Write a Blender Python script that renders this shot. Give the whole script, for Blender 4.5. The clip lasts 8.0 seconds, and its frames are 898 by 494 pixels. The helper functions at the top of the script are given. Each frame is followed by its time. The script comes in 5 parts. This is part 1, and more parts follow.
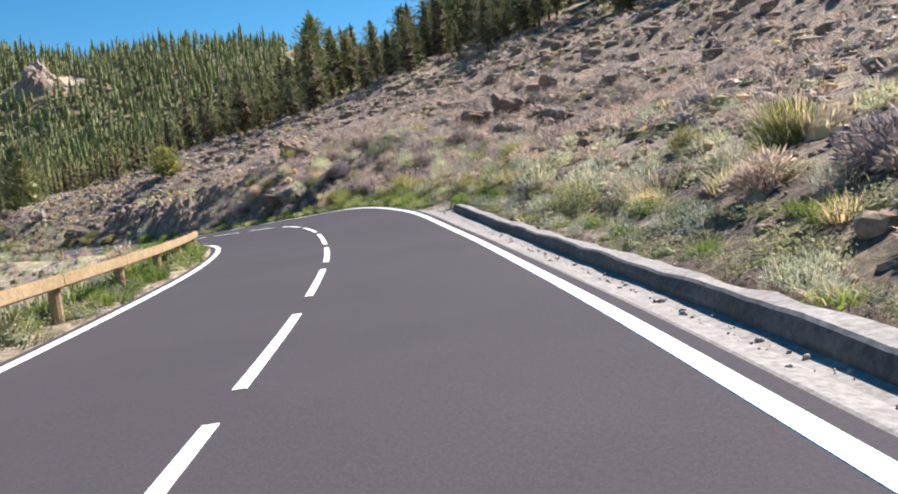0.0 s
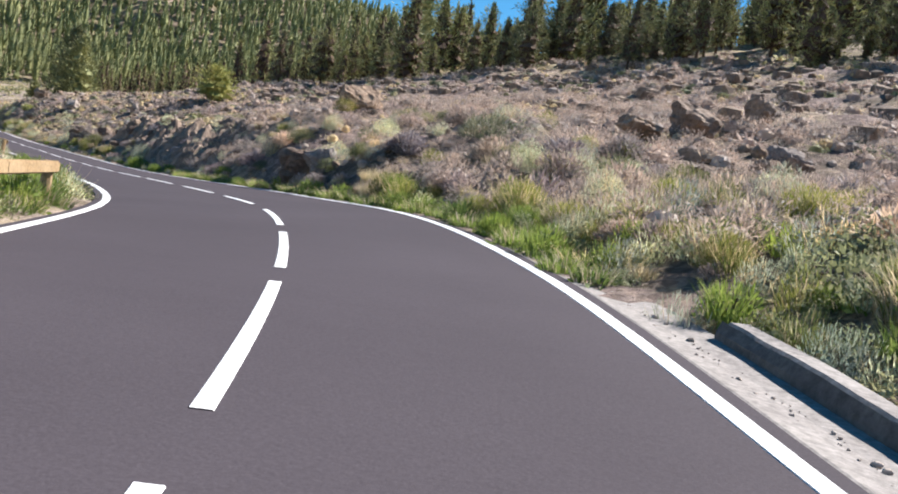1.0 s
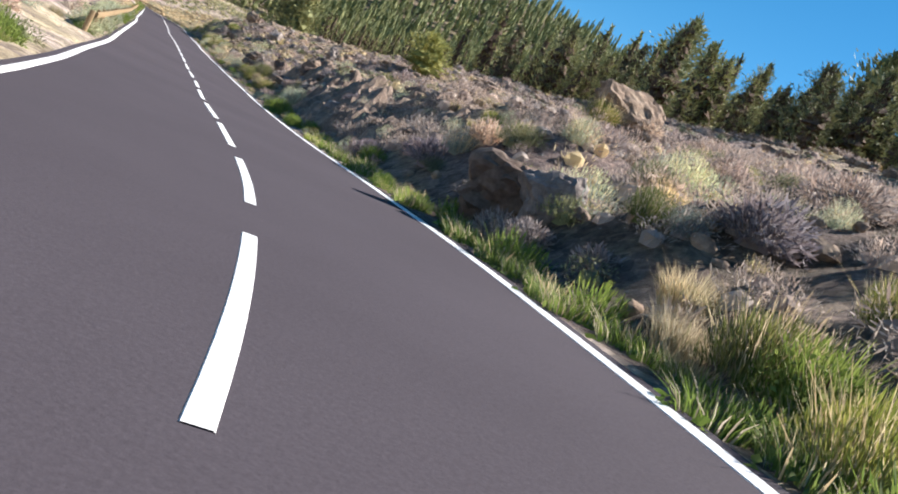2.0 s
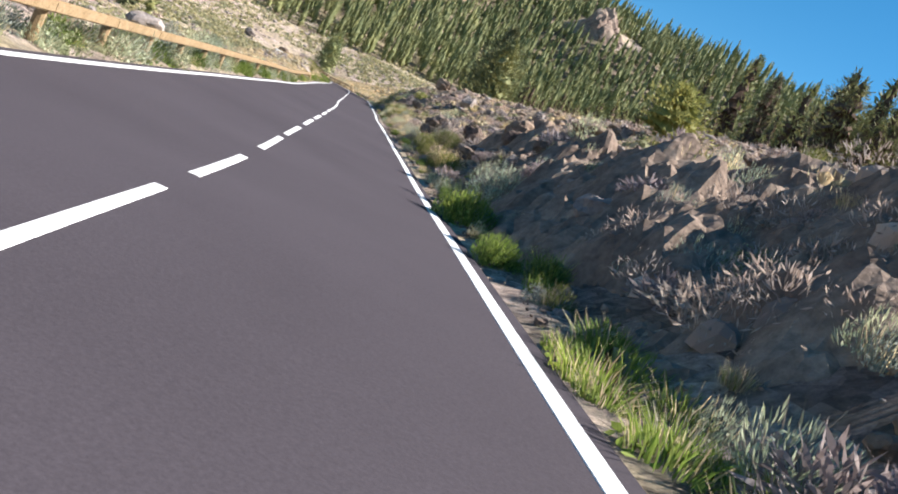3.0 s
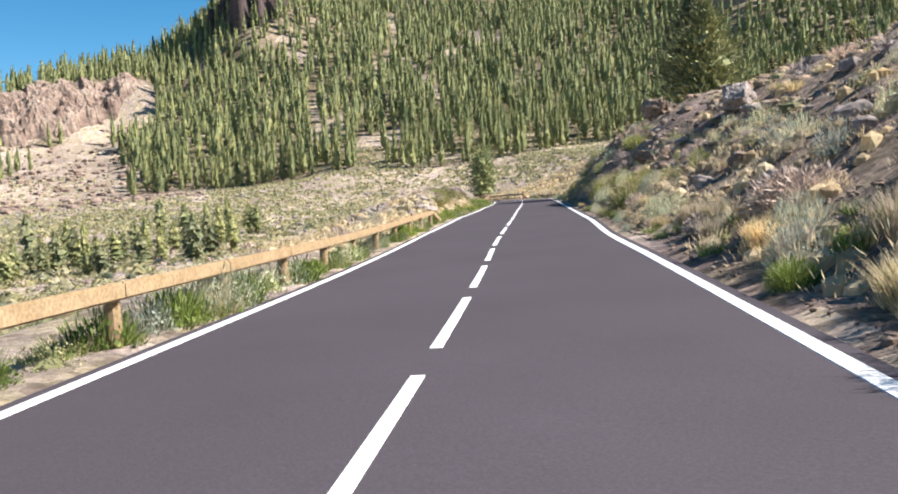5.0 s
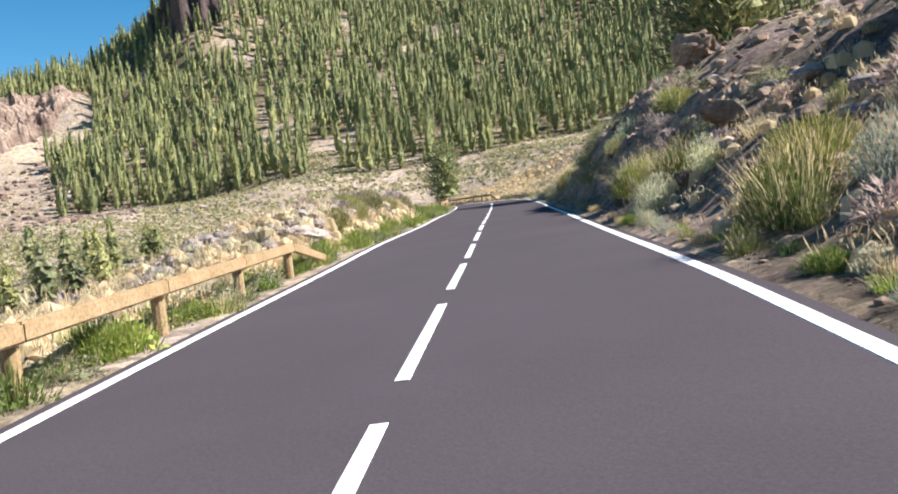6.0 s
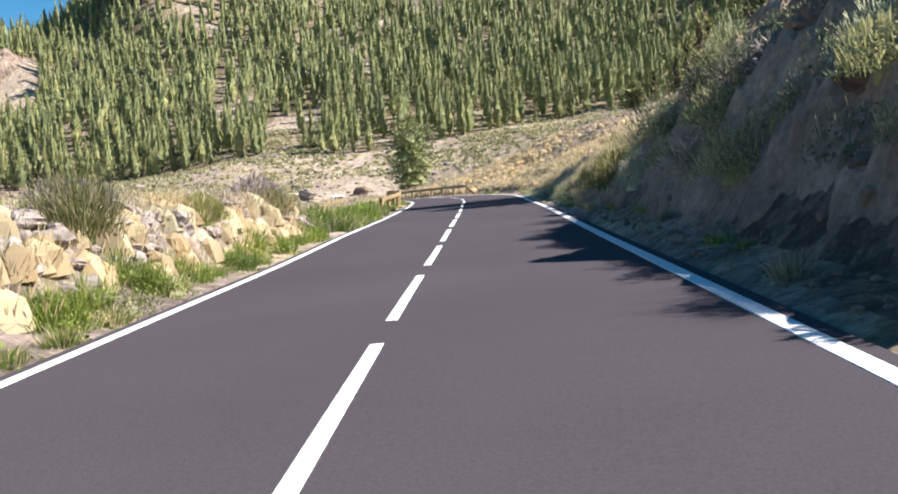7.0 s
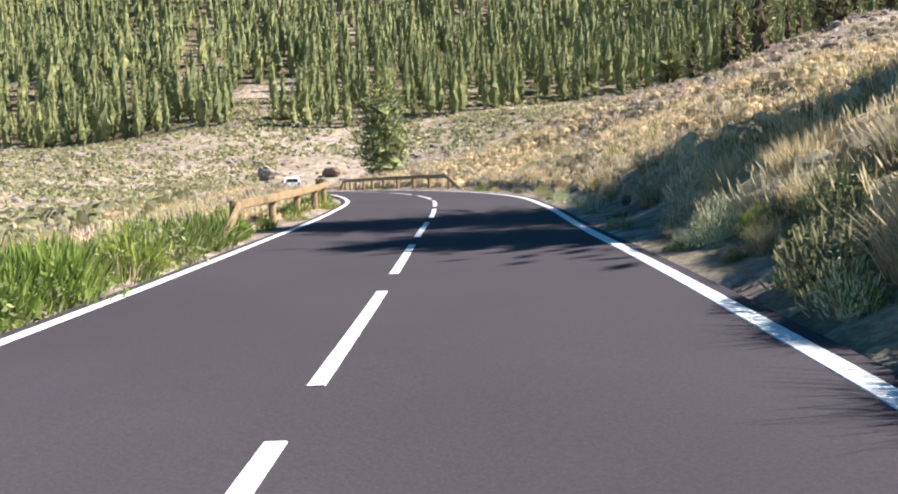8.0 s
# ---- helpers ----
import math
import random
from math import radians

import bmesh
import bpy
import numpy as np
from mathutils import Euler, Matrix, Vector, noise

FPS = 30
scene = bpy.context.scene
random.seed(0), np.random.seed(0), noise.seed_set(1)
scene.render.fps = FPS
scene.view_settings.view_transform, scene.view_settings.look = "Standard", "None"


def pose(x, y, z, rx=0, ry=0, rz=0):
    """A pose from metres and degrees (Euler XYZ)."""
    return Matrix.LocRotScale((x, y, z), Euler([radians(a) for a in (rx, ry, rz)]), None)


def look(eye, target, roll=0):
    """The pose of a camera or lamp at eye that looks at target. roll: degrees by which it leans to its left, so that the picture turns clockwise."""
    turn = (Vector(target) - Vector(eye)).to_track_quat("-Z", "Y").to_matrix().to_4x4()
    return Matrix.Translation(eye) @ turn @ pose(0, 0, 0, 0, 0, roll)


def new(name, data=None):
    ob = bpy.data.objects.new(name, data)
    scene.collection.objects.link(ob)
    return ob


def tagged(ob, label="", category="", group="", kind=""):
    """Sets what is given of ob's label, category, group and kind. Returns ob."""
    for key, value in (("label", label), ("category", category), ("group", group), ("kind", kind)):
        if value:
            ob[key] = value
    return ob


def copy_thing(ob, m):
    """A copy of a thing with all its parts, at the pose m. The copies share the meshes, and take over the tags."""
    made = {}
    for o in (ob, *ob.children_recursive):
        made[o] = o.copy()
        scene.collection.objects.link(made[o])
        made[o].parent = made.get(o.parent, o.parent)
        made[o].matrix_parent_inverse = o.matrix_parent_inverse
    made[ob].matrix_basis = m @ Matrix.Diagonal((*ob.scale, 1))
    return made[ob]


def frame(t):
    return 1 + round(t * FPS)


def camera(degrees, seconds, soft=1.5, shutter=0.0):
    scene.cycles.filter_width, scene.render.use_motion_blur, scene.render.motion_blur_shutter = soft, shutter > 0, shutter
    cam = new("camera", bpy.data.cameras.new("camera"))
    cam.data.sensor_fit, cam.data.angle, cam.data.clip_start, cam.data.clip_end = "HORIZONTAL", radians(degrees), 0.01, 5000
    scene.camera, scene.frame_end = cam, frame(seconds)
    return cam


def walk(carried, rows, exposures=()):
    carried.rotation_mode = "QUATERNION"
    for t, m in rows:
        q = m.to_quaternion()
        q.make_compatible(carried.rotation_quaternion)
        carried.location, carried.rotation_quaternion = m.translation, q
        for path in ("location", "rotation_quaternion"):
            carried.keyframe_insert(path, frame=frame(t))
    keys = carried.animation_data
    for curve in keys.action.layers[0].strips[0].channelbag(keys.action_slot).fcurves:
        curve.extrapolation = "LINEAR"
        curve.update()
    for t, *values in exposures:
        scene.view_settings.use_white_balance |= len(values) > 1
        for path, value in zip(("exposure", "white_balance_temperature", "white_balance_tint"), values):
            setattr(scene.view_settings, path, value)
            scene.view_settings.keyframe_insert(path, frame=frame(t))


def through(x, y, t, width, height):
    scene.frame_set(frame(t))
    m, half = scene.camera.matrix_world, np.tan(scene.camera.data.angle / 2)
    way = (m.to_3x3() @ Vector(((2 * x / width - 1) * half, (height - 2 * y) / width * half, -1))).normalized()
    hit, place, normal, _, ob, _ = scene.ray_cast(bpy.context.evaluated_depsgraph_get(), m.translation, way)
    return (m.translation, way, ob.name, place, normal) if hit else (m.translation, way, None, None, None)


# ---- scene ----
cam = camera(55.78, 8.0, soft=1.9)
ROWS = [
    (0.0, 0.478, 1.405, 1.326, 85.860, 6.954, 1.387),
    (0.5, -0.536, 9.835, 1.357, 86.329, -0.781, 2.505),
    (1.0, -1.810, 17.688, 1.414, 86.510, -10.308, 5.627),
    (1.5, -3.683, 25.138, 1.500, 85.925, -19.856, 10.741),
    (2.0, -6.417, 32.476, 1.554, 83.964, -28.611, 18.412),
    (2.2, -7.620, 35.170, 1.520, 83.700, -31.500, 21.300),
    (3.3, -18.850, 52.920, 1.152, 82.171, -22.253, 37.538),
    (3.5, -20.786, 55.442, 1.117, 82.592, -17.570, 39.425),
    (4.0, -26.689, 62.661, 0.972, 84.561, -7.008, 42.954),
    (4.5, -32.760, 69.850, 0.897, 85.745, -0.410, 44.649),
    (4.7, -35.403, 73.004, 0.866, 85.959, 1.436, 45.104),
    (5.8, -49.672, 89.865, 0.608, 86.292, 6.631, 43.453),
    (6.0, -52.107, 92.839, 0.635, 86.214, 6.498, 43.051),
    (6.5, -59.083, 101.452, 0.676, 85.936, 5.749, 42.372),
    (7.0, -65.959, 109.824, 0.603, 85.214, 4.613, 41.700),
    (7.5, -72.811, 118.211, 0.547, 84.451, 3.481, 41.333),
    (8.0, -79.341, 126.134, 0.550, 84.120, 1.785, 41.137),
]
walk(cam, [(t, pose(x, y, z, rx, ry, rz)) for t, x, y, z, rx, ry, rz in ROWS], exposures=[(0.0, 1.36), (8.0, 1.36)])

# ---- light: a clear morning, the sun to the right of the road ----
SUN_AZ, SUN_EL = radians(49.0), radians(43.0)   # azimuth clockwise from +y
to_sun = Vector((math.sin(SUN_AZ) * math.cos(SUN_EL), math.cos(SUN_AZ) * math.cos(SUN_EL), math.sin(SUN_EL)))
world = bpy.data.worlds.new("sky")
scene.world = world
world.use_nodes = True
wn = world.node_tree
sky = wn.nodes.new("ShaderNodeTexSky")
sky.sky_type, sky.sun_disc = "NISHITA", False
sky.sun_elevation, sky.sun_rotation, sky.altitude = SUN_EL, SUN_AZ, 2200
sky.air_density, sky.dust_density, sky.ozone_density = 1.0, 0.0, 3.0
wn.nodes["Background"].inputs[1].default_value = 0.061
clear = wn.nodes.new("ShaderNodeHueSaturation")      # thin, dry mountain air: a deep blue
clear.inputs["Saturation"].default_value, clear.inputs["Value"].default_value = 1.3, 0.98
clear.inputs["Hue"].default_value = 0.488
wn.links.new(sky.outputs[0], clear.inputs["Color"])
wn.links.new(clear.outputs[0], wn.nodes["Background"].inputs[0])
sun_data = bpy.data.lights.new("sun", "SUN")
sun_data.energy, sun_data.angle, sun_data.color = 5.0, radians(0.5), (1.0, 0.945, 0.895)
sun_lamp = new("sun", sun_data)
sun_lamp.matrix_world = look(to_sun * 300, (0, 0, 0))


# ---- materials ----
def node(nt, kind, **values):
    n = nt.nodes.new(kind)
    for key, value in values.items():
        n.inputs[key.replace("_", " ")].default_value = value
    return n


def ramp(nt, source, stops):
    r = nt.nodes.new("ShaderNodeValToRGB")
    while len(r.color_ramp.elements) < len(stops):
        r.color_ramp.elements.new(0.5)
    for el, (at, col) in zip(r.color_ramp.elements, stops):
        el.position, el.color = at, (*col, 1)
    nt.links.new(source, r.inputs[0])
    return r.outputs[0]


def blend(nt, factor, a, b, kind="MIX"):
    m = nt.nodes.new("ShaderNodeMix")
    m.data_type, m.blend_type = "RGBA", kind
    for sock, v in ((m.inputs[0], factor), (m.inputs[6], a), (m.inputs[7], b)):
        if hasattr(v, "links"):
            nt.links.new(v, sock)
        else:
            sock.default_value = v if isinstance(v, float) else (*v, 1)
    return m.outputs[2]


def grains(nt, scale, detail=4.0, rough=0.6):
    n = node(nt, "ShaderNodeTexNoise", Scale=scale, Detail=detail, Roughness=rough)
    pos = nt.nodes.new("ShaderNodeNewGeometry")
    nt.links.new(pos.outputs["Position"], n.inputs["Vector"])
    return n.outputs[0]


def material(name, rough=0.9):
    m = bpy.data.materials.new(name)
    m.use_nodes = True
    nt = m.node_tree
    bsdf = nt.nodes["Principled BSDF"]
    bsdf.inputs["Roughness"].default_value = rough
    bsdf.inputs["Specular IOR Level"].default_value = 0.25
    return m, nt, bsdf


def bump(nt, bsdf, height, strength, distance):
    b = node(nt, "ShaderNodeBump", Strength=strength, Distance=distance)
    nt.links.new(height, b.inputs["Height"])
    nt.links.new(b.outputs[0], bsdf.inputs["Normal"])


def earthy(name, stops, scale, fine, bump_d, rough=0.95, tint=None, grit=1.0):
    """A mineral surface: broad patches, fine grain and relief."""
    m, nt, bsdf = material(name, rough)
    broad = ramp(nt, grains(nt, scale), stops)
    g = ramp(nt, grains(nt, fine, 5.0, 0.7), [(0.3, (1 - 0.45 * grit,) * 3), (0.7, (1 + 0.25 * grit,) * 3)])
    col = blend(nt, 1.0, broad, g, "MULTIPLY")
    if tint:
        oi = nt.nodes.new("ShaderNodeObjectInfo")
        col = blend(nt, 1.0, col, ramp(nt, oi.outputs["Random"], tint), "MULTIPLY")
    nt.links.new(col, bsdf.inputs["Base Color"])
    bump(nt, bsdf, grains(nt, fine * 0.6, 6.0, 0.7), 0.8, bump_d)
    return m


def leafy(name, stops, rough=0.7, through=0.25, spread=0.35, size=0.6):
    """Foliage, each blade or leaf of its own shade, some light passing through."""
    m, nt, bsdf = material(name, rough)
    geo = nt.nodes.new("ShaderNodeNewGeometry")
    oi = nt.nodes.new("ShaderNodeObjectInfo")
    col = ramp(nt, geo.outputs["Random Per Island"], stops)
    shade = ramp(nt, oi.outputs["Random"], [(0.0, (1 - spread,) * 3), (1.0, (1 + spread, 1 + spread * 0.8, 1 - spread * 0.2))])
    col = blend(nt, 1.0, col, shade, "MULTIPLY")
    patch = ramp(nt, grains(nt, size, 2.0), [(0.35, (0.75, 0.8, 0.8)), (0.65, (1.2, 1.12, 1.0))])
    col = blend(nt, 1.0, col, patch, "MULTIPLY")
    nt.links.new(col, bsdf.inputs["Base Color"])
    tr = nt.nodes.new("ShaderNodeBsdfTranslucent")
    nt.links.new(col, tr.inputs[0])
    mix = nt.nodes.new("ShaderNodeMixShader")
    mix.inputs[0].default_value = through
    nt.links.new(bsdf.outputs[0], mix.inputs[1])
    nt.links.new(tr.outputs[0], mix.inputs[2])
    nt.links.new(mix.outputs[0], nt.nodes["Material Output"].inputs[0])
    return m


ASPHALT = earthy("asphalt", [(0.3, (0.0578, 0.0498, 0.0576)), (0.7, (0.0693, 0.0599, 0.0691))], 0.25, 45.0, 0.003, 0.92, grit=0.4)
ASPHALT.node_tree.nodes["Principled BSDF"].inputs["Specular IOR Level"].default_value = 0.08
PAINT = earthy("road_paint", [(0.3, (0.72, 0.72, 0.72)), (0.7, (0.792, 0.792, 0.783))], 1.5, 40.0, 0.003, 0.6)
# kerb face: a darker copy of CONCRETE with its shade painted in
SHADED_CONCRETE = earthy("shaded_concrete", [(0.3, (0.1, 0.0924, 0.0886)), (0.7, (0.169, 0.158, 0.146))], 1.6, 12.0, 0.015)
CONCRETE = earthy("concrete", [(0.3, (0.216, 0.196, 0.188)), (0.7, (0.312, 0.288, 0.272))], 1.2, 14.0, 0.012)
ROCK = earthy("volcanic_rock", [(0.3, (0.155, 0.113, 0.0902)), (0.55, (0.251, 0.187, 0.145)), (0.75, (0.329, 0.266, 0.21))], 0.9, 7.0, 0.05, tint=[(0, (0.65, 0.6, 0.62)), (0.6, (1, 1, 1)), (1, (1.3, 1.25, 1.15))])
PALE_ROCK = earthy("pale_rock", [(0.3, (0.25, 0.212, 0.193)), (0.7, (0.385, 0.342, 0.315))], 0.9, 7.0, 0.05, tint=[(0, (0.8, 0.78, 0.78)), (1, (1.15, 1.12, 1.08))])
CLIFF = earthy("cliff_rock", [(0.3, (0.149, 0.099, 0.0792)), (0.5, (0.277, 0.202, 0.158)), (0.72, (0.376, 0.297, 0.232))], 0.15, 0.9, 0.5)
# rock of the tower, much darker than CLIFF
DARK_ROCK = earthy("dark_tower_rock", [(0.3, (0.0577, 0.0423, 0.0423)), (0.7, (0.115, 0.0847, 0.077))], 0.2, 1.2, 0.4)
WOOD = earthy("weathered_wood", [(0.3, (0.282, 0.192, 0.0994)), (0.7, (0.391, 0.283, 0.166))], 3.0, 25.0, 0.006, 0.8)
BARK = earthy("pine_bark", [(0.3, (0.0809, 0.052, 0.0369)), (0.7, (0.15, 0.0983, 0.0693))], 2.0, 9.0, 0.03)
PINE = leafy("pine_needles", [(0.0, (0.124, 0.142, 0.0815)), (0.5, (0.205, 0.227, 0.126)), (1.0, (0.308, 0.318, 0.2))], through=0.14)
FOREST = leafy("distant_pine_needles", [(0.0, (0.152, 0.174, 0.102)), (0.5, (0.19, 0.216, 0.122)), (1.0, (0.235, 0.258, 0.15))], through=0.16, size=0.24)
BROOM = leafy("broom_green", [(0.0, (0.109, 0.148, 0.0432)), (0.5, (0.21, 0.247, 0.0816)), (1.0, (0.353, 0.354, 0.154))], through=0.38)
STRAW = leafy("dry_straw", [(0.0, (0.375, 0.304, 0.246)), (0.5, (0.542, 0.462, 0.386)), (1.0, (0.69, 0.618, 0.549))], through=0.45)
GREY_TWIG = leafy("grey_twigs", [(0.0, (0.265, 0.218, 0.252)), (0.5, (0.42, 0.352, 0.406)), (1.0, (0.586, 0.507, 0.568))], through=0.32)
SAGE = leafy("sage_leaves", [(0.0, (0.263, 0.308, 0.27)), (0.5, (0.444, 0.5, 0.448)), (1.0, (0.672, 0.716, 0.688))], through=0.38)
FRESH = leafy("fresh_leaves", [(0.0, (0.104, 0.172, 0.0425)), (0.5, (0.201, 0.282, 0.0796)), (1.0, (0.321, 0.384, 0.149))], through=0.42)
TUSSOCK = leafy("tussock_grass", [(0.0, (0.241, 0.238, 0.149)), (0.5, (0.385, 0.376, 0.256)), (1.0, (0.556, 0.536, 0.454))], through=0.48)
OLIVE = leafy("olive_leaves", [(0.0, (0.146, 0.163, 0.107)), (0.5, (0.256, 0.275, 0.184)), (1.0, (0.39, 0.399, 0.285))], through=0.34)

JUNIPER = leafy("juniper_sprays", [(0.0, (0.156, 0.179, 0.0858)), (0.5, (0.265, 0.296, 0.14)), (1.0, (0.406, 0.429, 0.218))], through=0.15, spread=0.05)
YOUNG = leafy("young_needles", [(0.0, (0.22, 0.23, 0.07)), (0.5, (0.33, 0.335, 0.11)), (1.0, (0.46, 0.45, 0.18))], through=0.3, spread=0.05)


def ground_material(name, stops, herbs, stones, relief):
    """Soil: broad patches, herbs, grit, and the flecks of stones too small to stand out."""
    m, nt, bsdf = material(name, 0.97)
    broad = ramp(nt, grains(nt, 0.05, 3.0), stops)
    mid = ramp(nt, grains(nt, 0.8, 5.0, 0.65), [(0.3, (0.55, 0.52, 0.52)), (0.7, (1.25, 1.22, 1.15))])
    herb = ramp(nt, grains(nt, 0.33, 6.0, 0.7), [(0.42, (1.0, 1.0, 1.0)), (0.56, herbs), (0.66, (0.97, 0.96, 0.86))])
    mid = blend(nt, 1.0, mid, herb, "MULTIPLY")
    fine = ramp(nt, grains(nt, 9.0, 5.0, 0.75), [(0.32, (0.5, 0.48, 0.48)), (0.68, (1.35, 1.32, 1.28))])
    col = blend(nt, 1.0, blend(nt, 1.0, broad, mid, "MULTIPLY"), fine, "MULTIPLY")
    cell = node(nt, "ShaderNodeTexVoronoi", Scale=stones)
    pos = nt.nodes.new("ShaderNodeNewGeometry")
    nt.links.new(pos.outputs["Position"], cell.inputs["Vector"])
    grey = nt.nodes.new("ShaderNodeRGBToBW")
    nt.links.new(cell.outputs["Color"], grey.inputs[0])
    fleck = ramp(nt, grey.outputs[0], [(0.25, (0.6, 0.56, 0.55)), (0.5, (1.0, 1.0, 1.0)), (0.8, (1.45, 1.4, 1.35))])
    col = blend(nt, 0.75, col, blend(nt, 1.0, col, fleck, "MULTIPLY"))
    nt.links.new(col, bsdf.inputs["Base Color"])
    bump(nt, bsdf, grains(nt, 6.0, 8.0, 0.75), 1.0, relief)
    return m


SOIL = ground_material("tan_valley_soil", [(0.35, (0.289, 0.246, 0.233)), (0.5, (0.412, 0.354, 0.328)), (0.65, (0.503, 0.441, 0.391))], (0.86, 0.88, 0.68), 3.5, 0.09)
LITTER = ground_material("forest_litter", [(0.35, (0.17, 0.135, 0.108)), (0.5, (0.26, 0.21, 0.172)), (0.65, (0.36, 0.295, 0.245))], (0.85, 0.95, 0.7), 2.0, 0.1)
RUBBLE_SOIL = ground_material("brown_rubble_soil", [(0.35, (0.19, 0.150, 0.147)), (0.5, (0.275, 0.22, 0.208)), (0.65, (0.36, 0.295, 0.268))], (0.9, 0.95, 0.75), 5.0, 0.14)
# ---- road axis: plan, height and crossfall every 7 metres ----
AXIS = [(-1.6, -15.1), (-1.0, -8.13), (-0.76, -1.14), (-1.18, 5.85), (-1.82, 12.82), (-2.78, 19.76), (-4.34, 26.58), (-6.7, 33.17), (-10.14, 39.26),
        (-14.28, 44.9), (-18.63, 50.38), (-22.92, 55.91), (-27.33, 61.34), (-31.73, 66.78), (-36.14, 72.22), (-40.55, 77.65), (-44.97, 83.08),
        (-49.45, 88.45), (-53.98, 93.79), (-58.39, 99.22), (-62.82, 104.64), (-67.27, 110.04), (-71.74, 115.43), (-76.18, 120.84),
        (-80.63, 126.25), (-85.08, 131.65), (-89.59, 137.0), (-94.09, 142.37), (-98.9, 147.45), (-104.6, 151.5), (-111.1, 154.2),
        (-117.6, 157.0), (-123.7, 160.6), (-129.4, 164.7), (-135.0, 168.9), (-140.6, 173.1), (-146.2, 177.3), (-151.8, 181.5), (-157.4, 185.7)]
LEVEL = [0.03, 0.04, 0.05, 0.09, 0.14, 0.26, 0.49, 0.54, 0.37, 0.16, -0.05, -0.20, -0.30, -0.35, -0.42, -0.47, -0.54, -0.60, -0.64, -0.59,
         -0.60, -0.60, -0.63, -0.67, -0.67, -0.70, -0.74, -0.74, -0.75, -0.78, -0.85, -1.0, -1.2, -1.4, -1.65, -1.9, -2.1, -2.3, -2.5]
FALL = [0.024, 0.024, 0.024, 0.02, 0.007, 0.02, 0.081, 0.12, 0.107, 0.09, 0.067, 0.04, 0.028, 0.02, 0.014, 0.01, 0.009, 0.02, 0.029, 0.03,
        0.019, 0.01, 0.019, 0.02, 0.016, 0.02, 0.016, 0.01, -0.005, -0.02, -0.03, -0.04, -0.03, -0.02, 0.0, 0.0, 0.0, 0.0, 0.0]
WL, WR, EDGE_L, EDGE_R = 2.771, 2.870, 0.20, 0.22


def curve_through(values, knots, at):
    """Catmull-Rom through evenly spaced knots."""
    v = np.asarray(values, float)
    u = np.clip(np.asarray(at, float) / knots, 0, len(v) - 1.001)
    i = u.astype(int)
    f = (u - i).reshape(-1, *([1] * (v.ndim - 1)))
    g = lambda j: v[np.clip(j, 0, len(v) - 1)]
    a, b, c, d = g(i - 1), g(i), g(i + 1), g(i + 2)
    return 0.5 * (2 * b + (c - a) * f + (2 * a - 5 * b + 4 * c - d) * f ** 2 + (3 * b - a - 3 * c + d) * f ** 3)


START = -14.0                      # station of the first axis knot
LAST = START + 7.0 * (len(AXIS) - 1) - 0.2
ST = np.arange(START, LAST, 0.5)
AXY = curve_through(AXIS, 7.0, ST - START)
TAN = np.gradient(AXY, axis=0)
TAN /= np.linalg.norm(TAN, axis=1)[:, None]
NRM = np.c_[TAN[:, 1], -TAN[:, 0]]             # to the right
AZ = curve_through(LEVEL, 7.0, ST - START)
AF = curve_through(FALL, 7.0, ST - START)


def on_road(s, e):
    """The place at station s and offset e to the right of the centre line, on the road's plane."""
    s, e = np.atleast_1d(np.asarray(s, float)), np.atleast_1d(np.asarray(e, float))
    x, y = np.interp(s, ST, AXY[:, 0]), np.interp(s, ST, AXY[:, 1])
    nx, ny = np.interp(s, ST, NRM[:, 0]), np.interp(s, ST, NRM[:, 1])
    return np.c_[x + nx * e, y + ny * e, np.interp(s, ST, AZ) + np.interp(s, ST, AF) * e]


def road_coords(x, y):
    """Station and offset of places, by the nearest point of the axis."""
    s, e = np.empty(len(x)), np.empty(len(x))
    for a in range(0, len(x), 20000):
        px, py = x[a:a + 20000, None], y[a:a + 20000, None]
        i = np.argmin((px - AXY[:, 0]) ** 2 + (py - AXY[:, 1]) ** 2, axis=1)
        dx, dy = px[:, 0] - AXY[i, 0], py[:, 0] - AXY[i, 1]
        s[a:a + 20000] = ST[i] + np.clip(dx * TAN[i, 0] + dy * TAN[i, 1], -0.3, 0.3)
        lat = dx * NRM[i, 0] + dy * NRM[i, 1]
        e[a:a + 20000] = np.where(lat >= 0, 1, -1) * np.maximum(np.hypot(dx, dy) * (np.hypot(dx, dy) > 3), np.abs(lat))
    return s, e


# ---- noise ----
LATTICE = np.random.RandomState(7).rand(256, 256)


def value_noise(x, y):
    xi, yi = np.floor(x).astype(int), np.floor(y).astype(int)
    fx, fy = x - xi, y - yi
    fx, fy = fx * fx * (3 - 2 * fx), fy * fy * (3 - 2 * fy)
    g = lambda a, b: LATTICE[a & 255, b & 255]
    return (g(xi, yi) * (1 - fx) + g(xi + 1, yi) * fx) * (1 - fy) + (g(xi, yi + 1) * (1 - fx) + g(xi + 1, yi + 1) * fx) * fy


def fbm(x, y, size, octaves=4, gain=0.5):
    """Noise about zero, within one, its largest waves of that size in metres."""
    total, amp, norm = 0, 1.0, 0
    for k in range(octaves):
        total = total + amp * (value_noise(x / size * 2 ** k + 17.3 * k, y / size * 2 ** k + 5.1 * k) - 0.5) * 2
        norm, amp = norm + amp, amp * gain
    return total / norm * 1.6


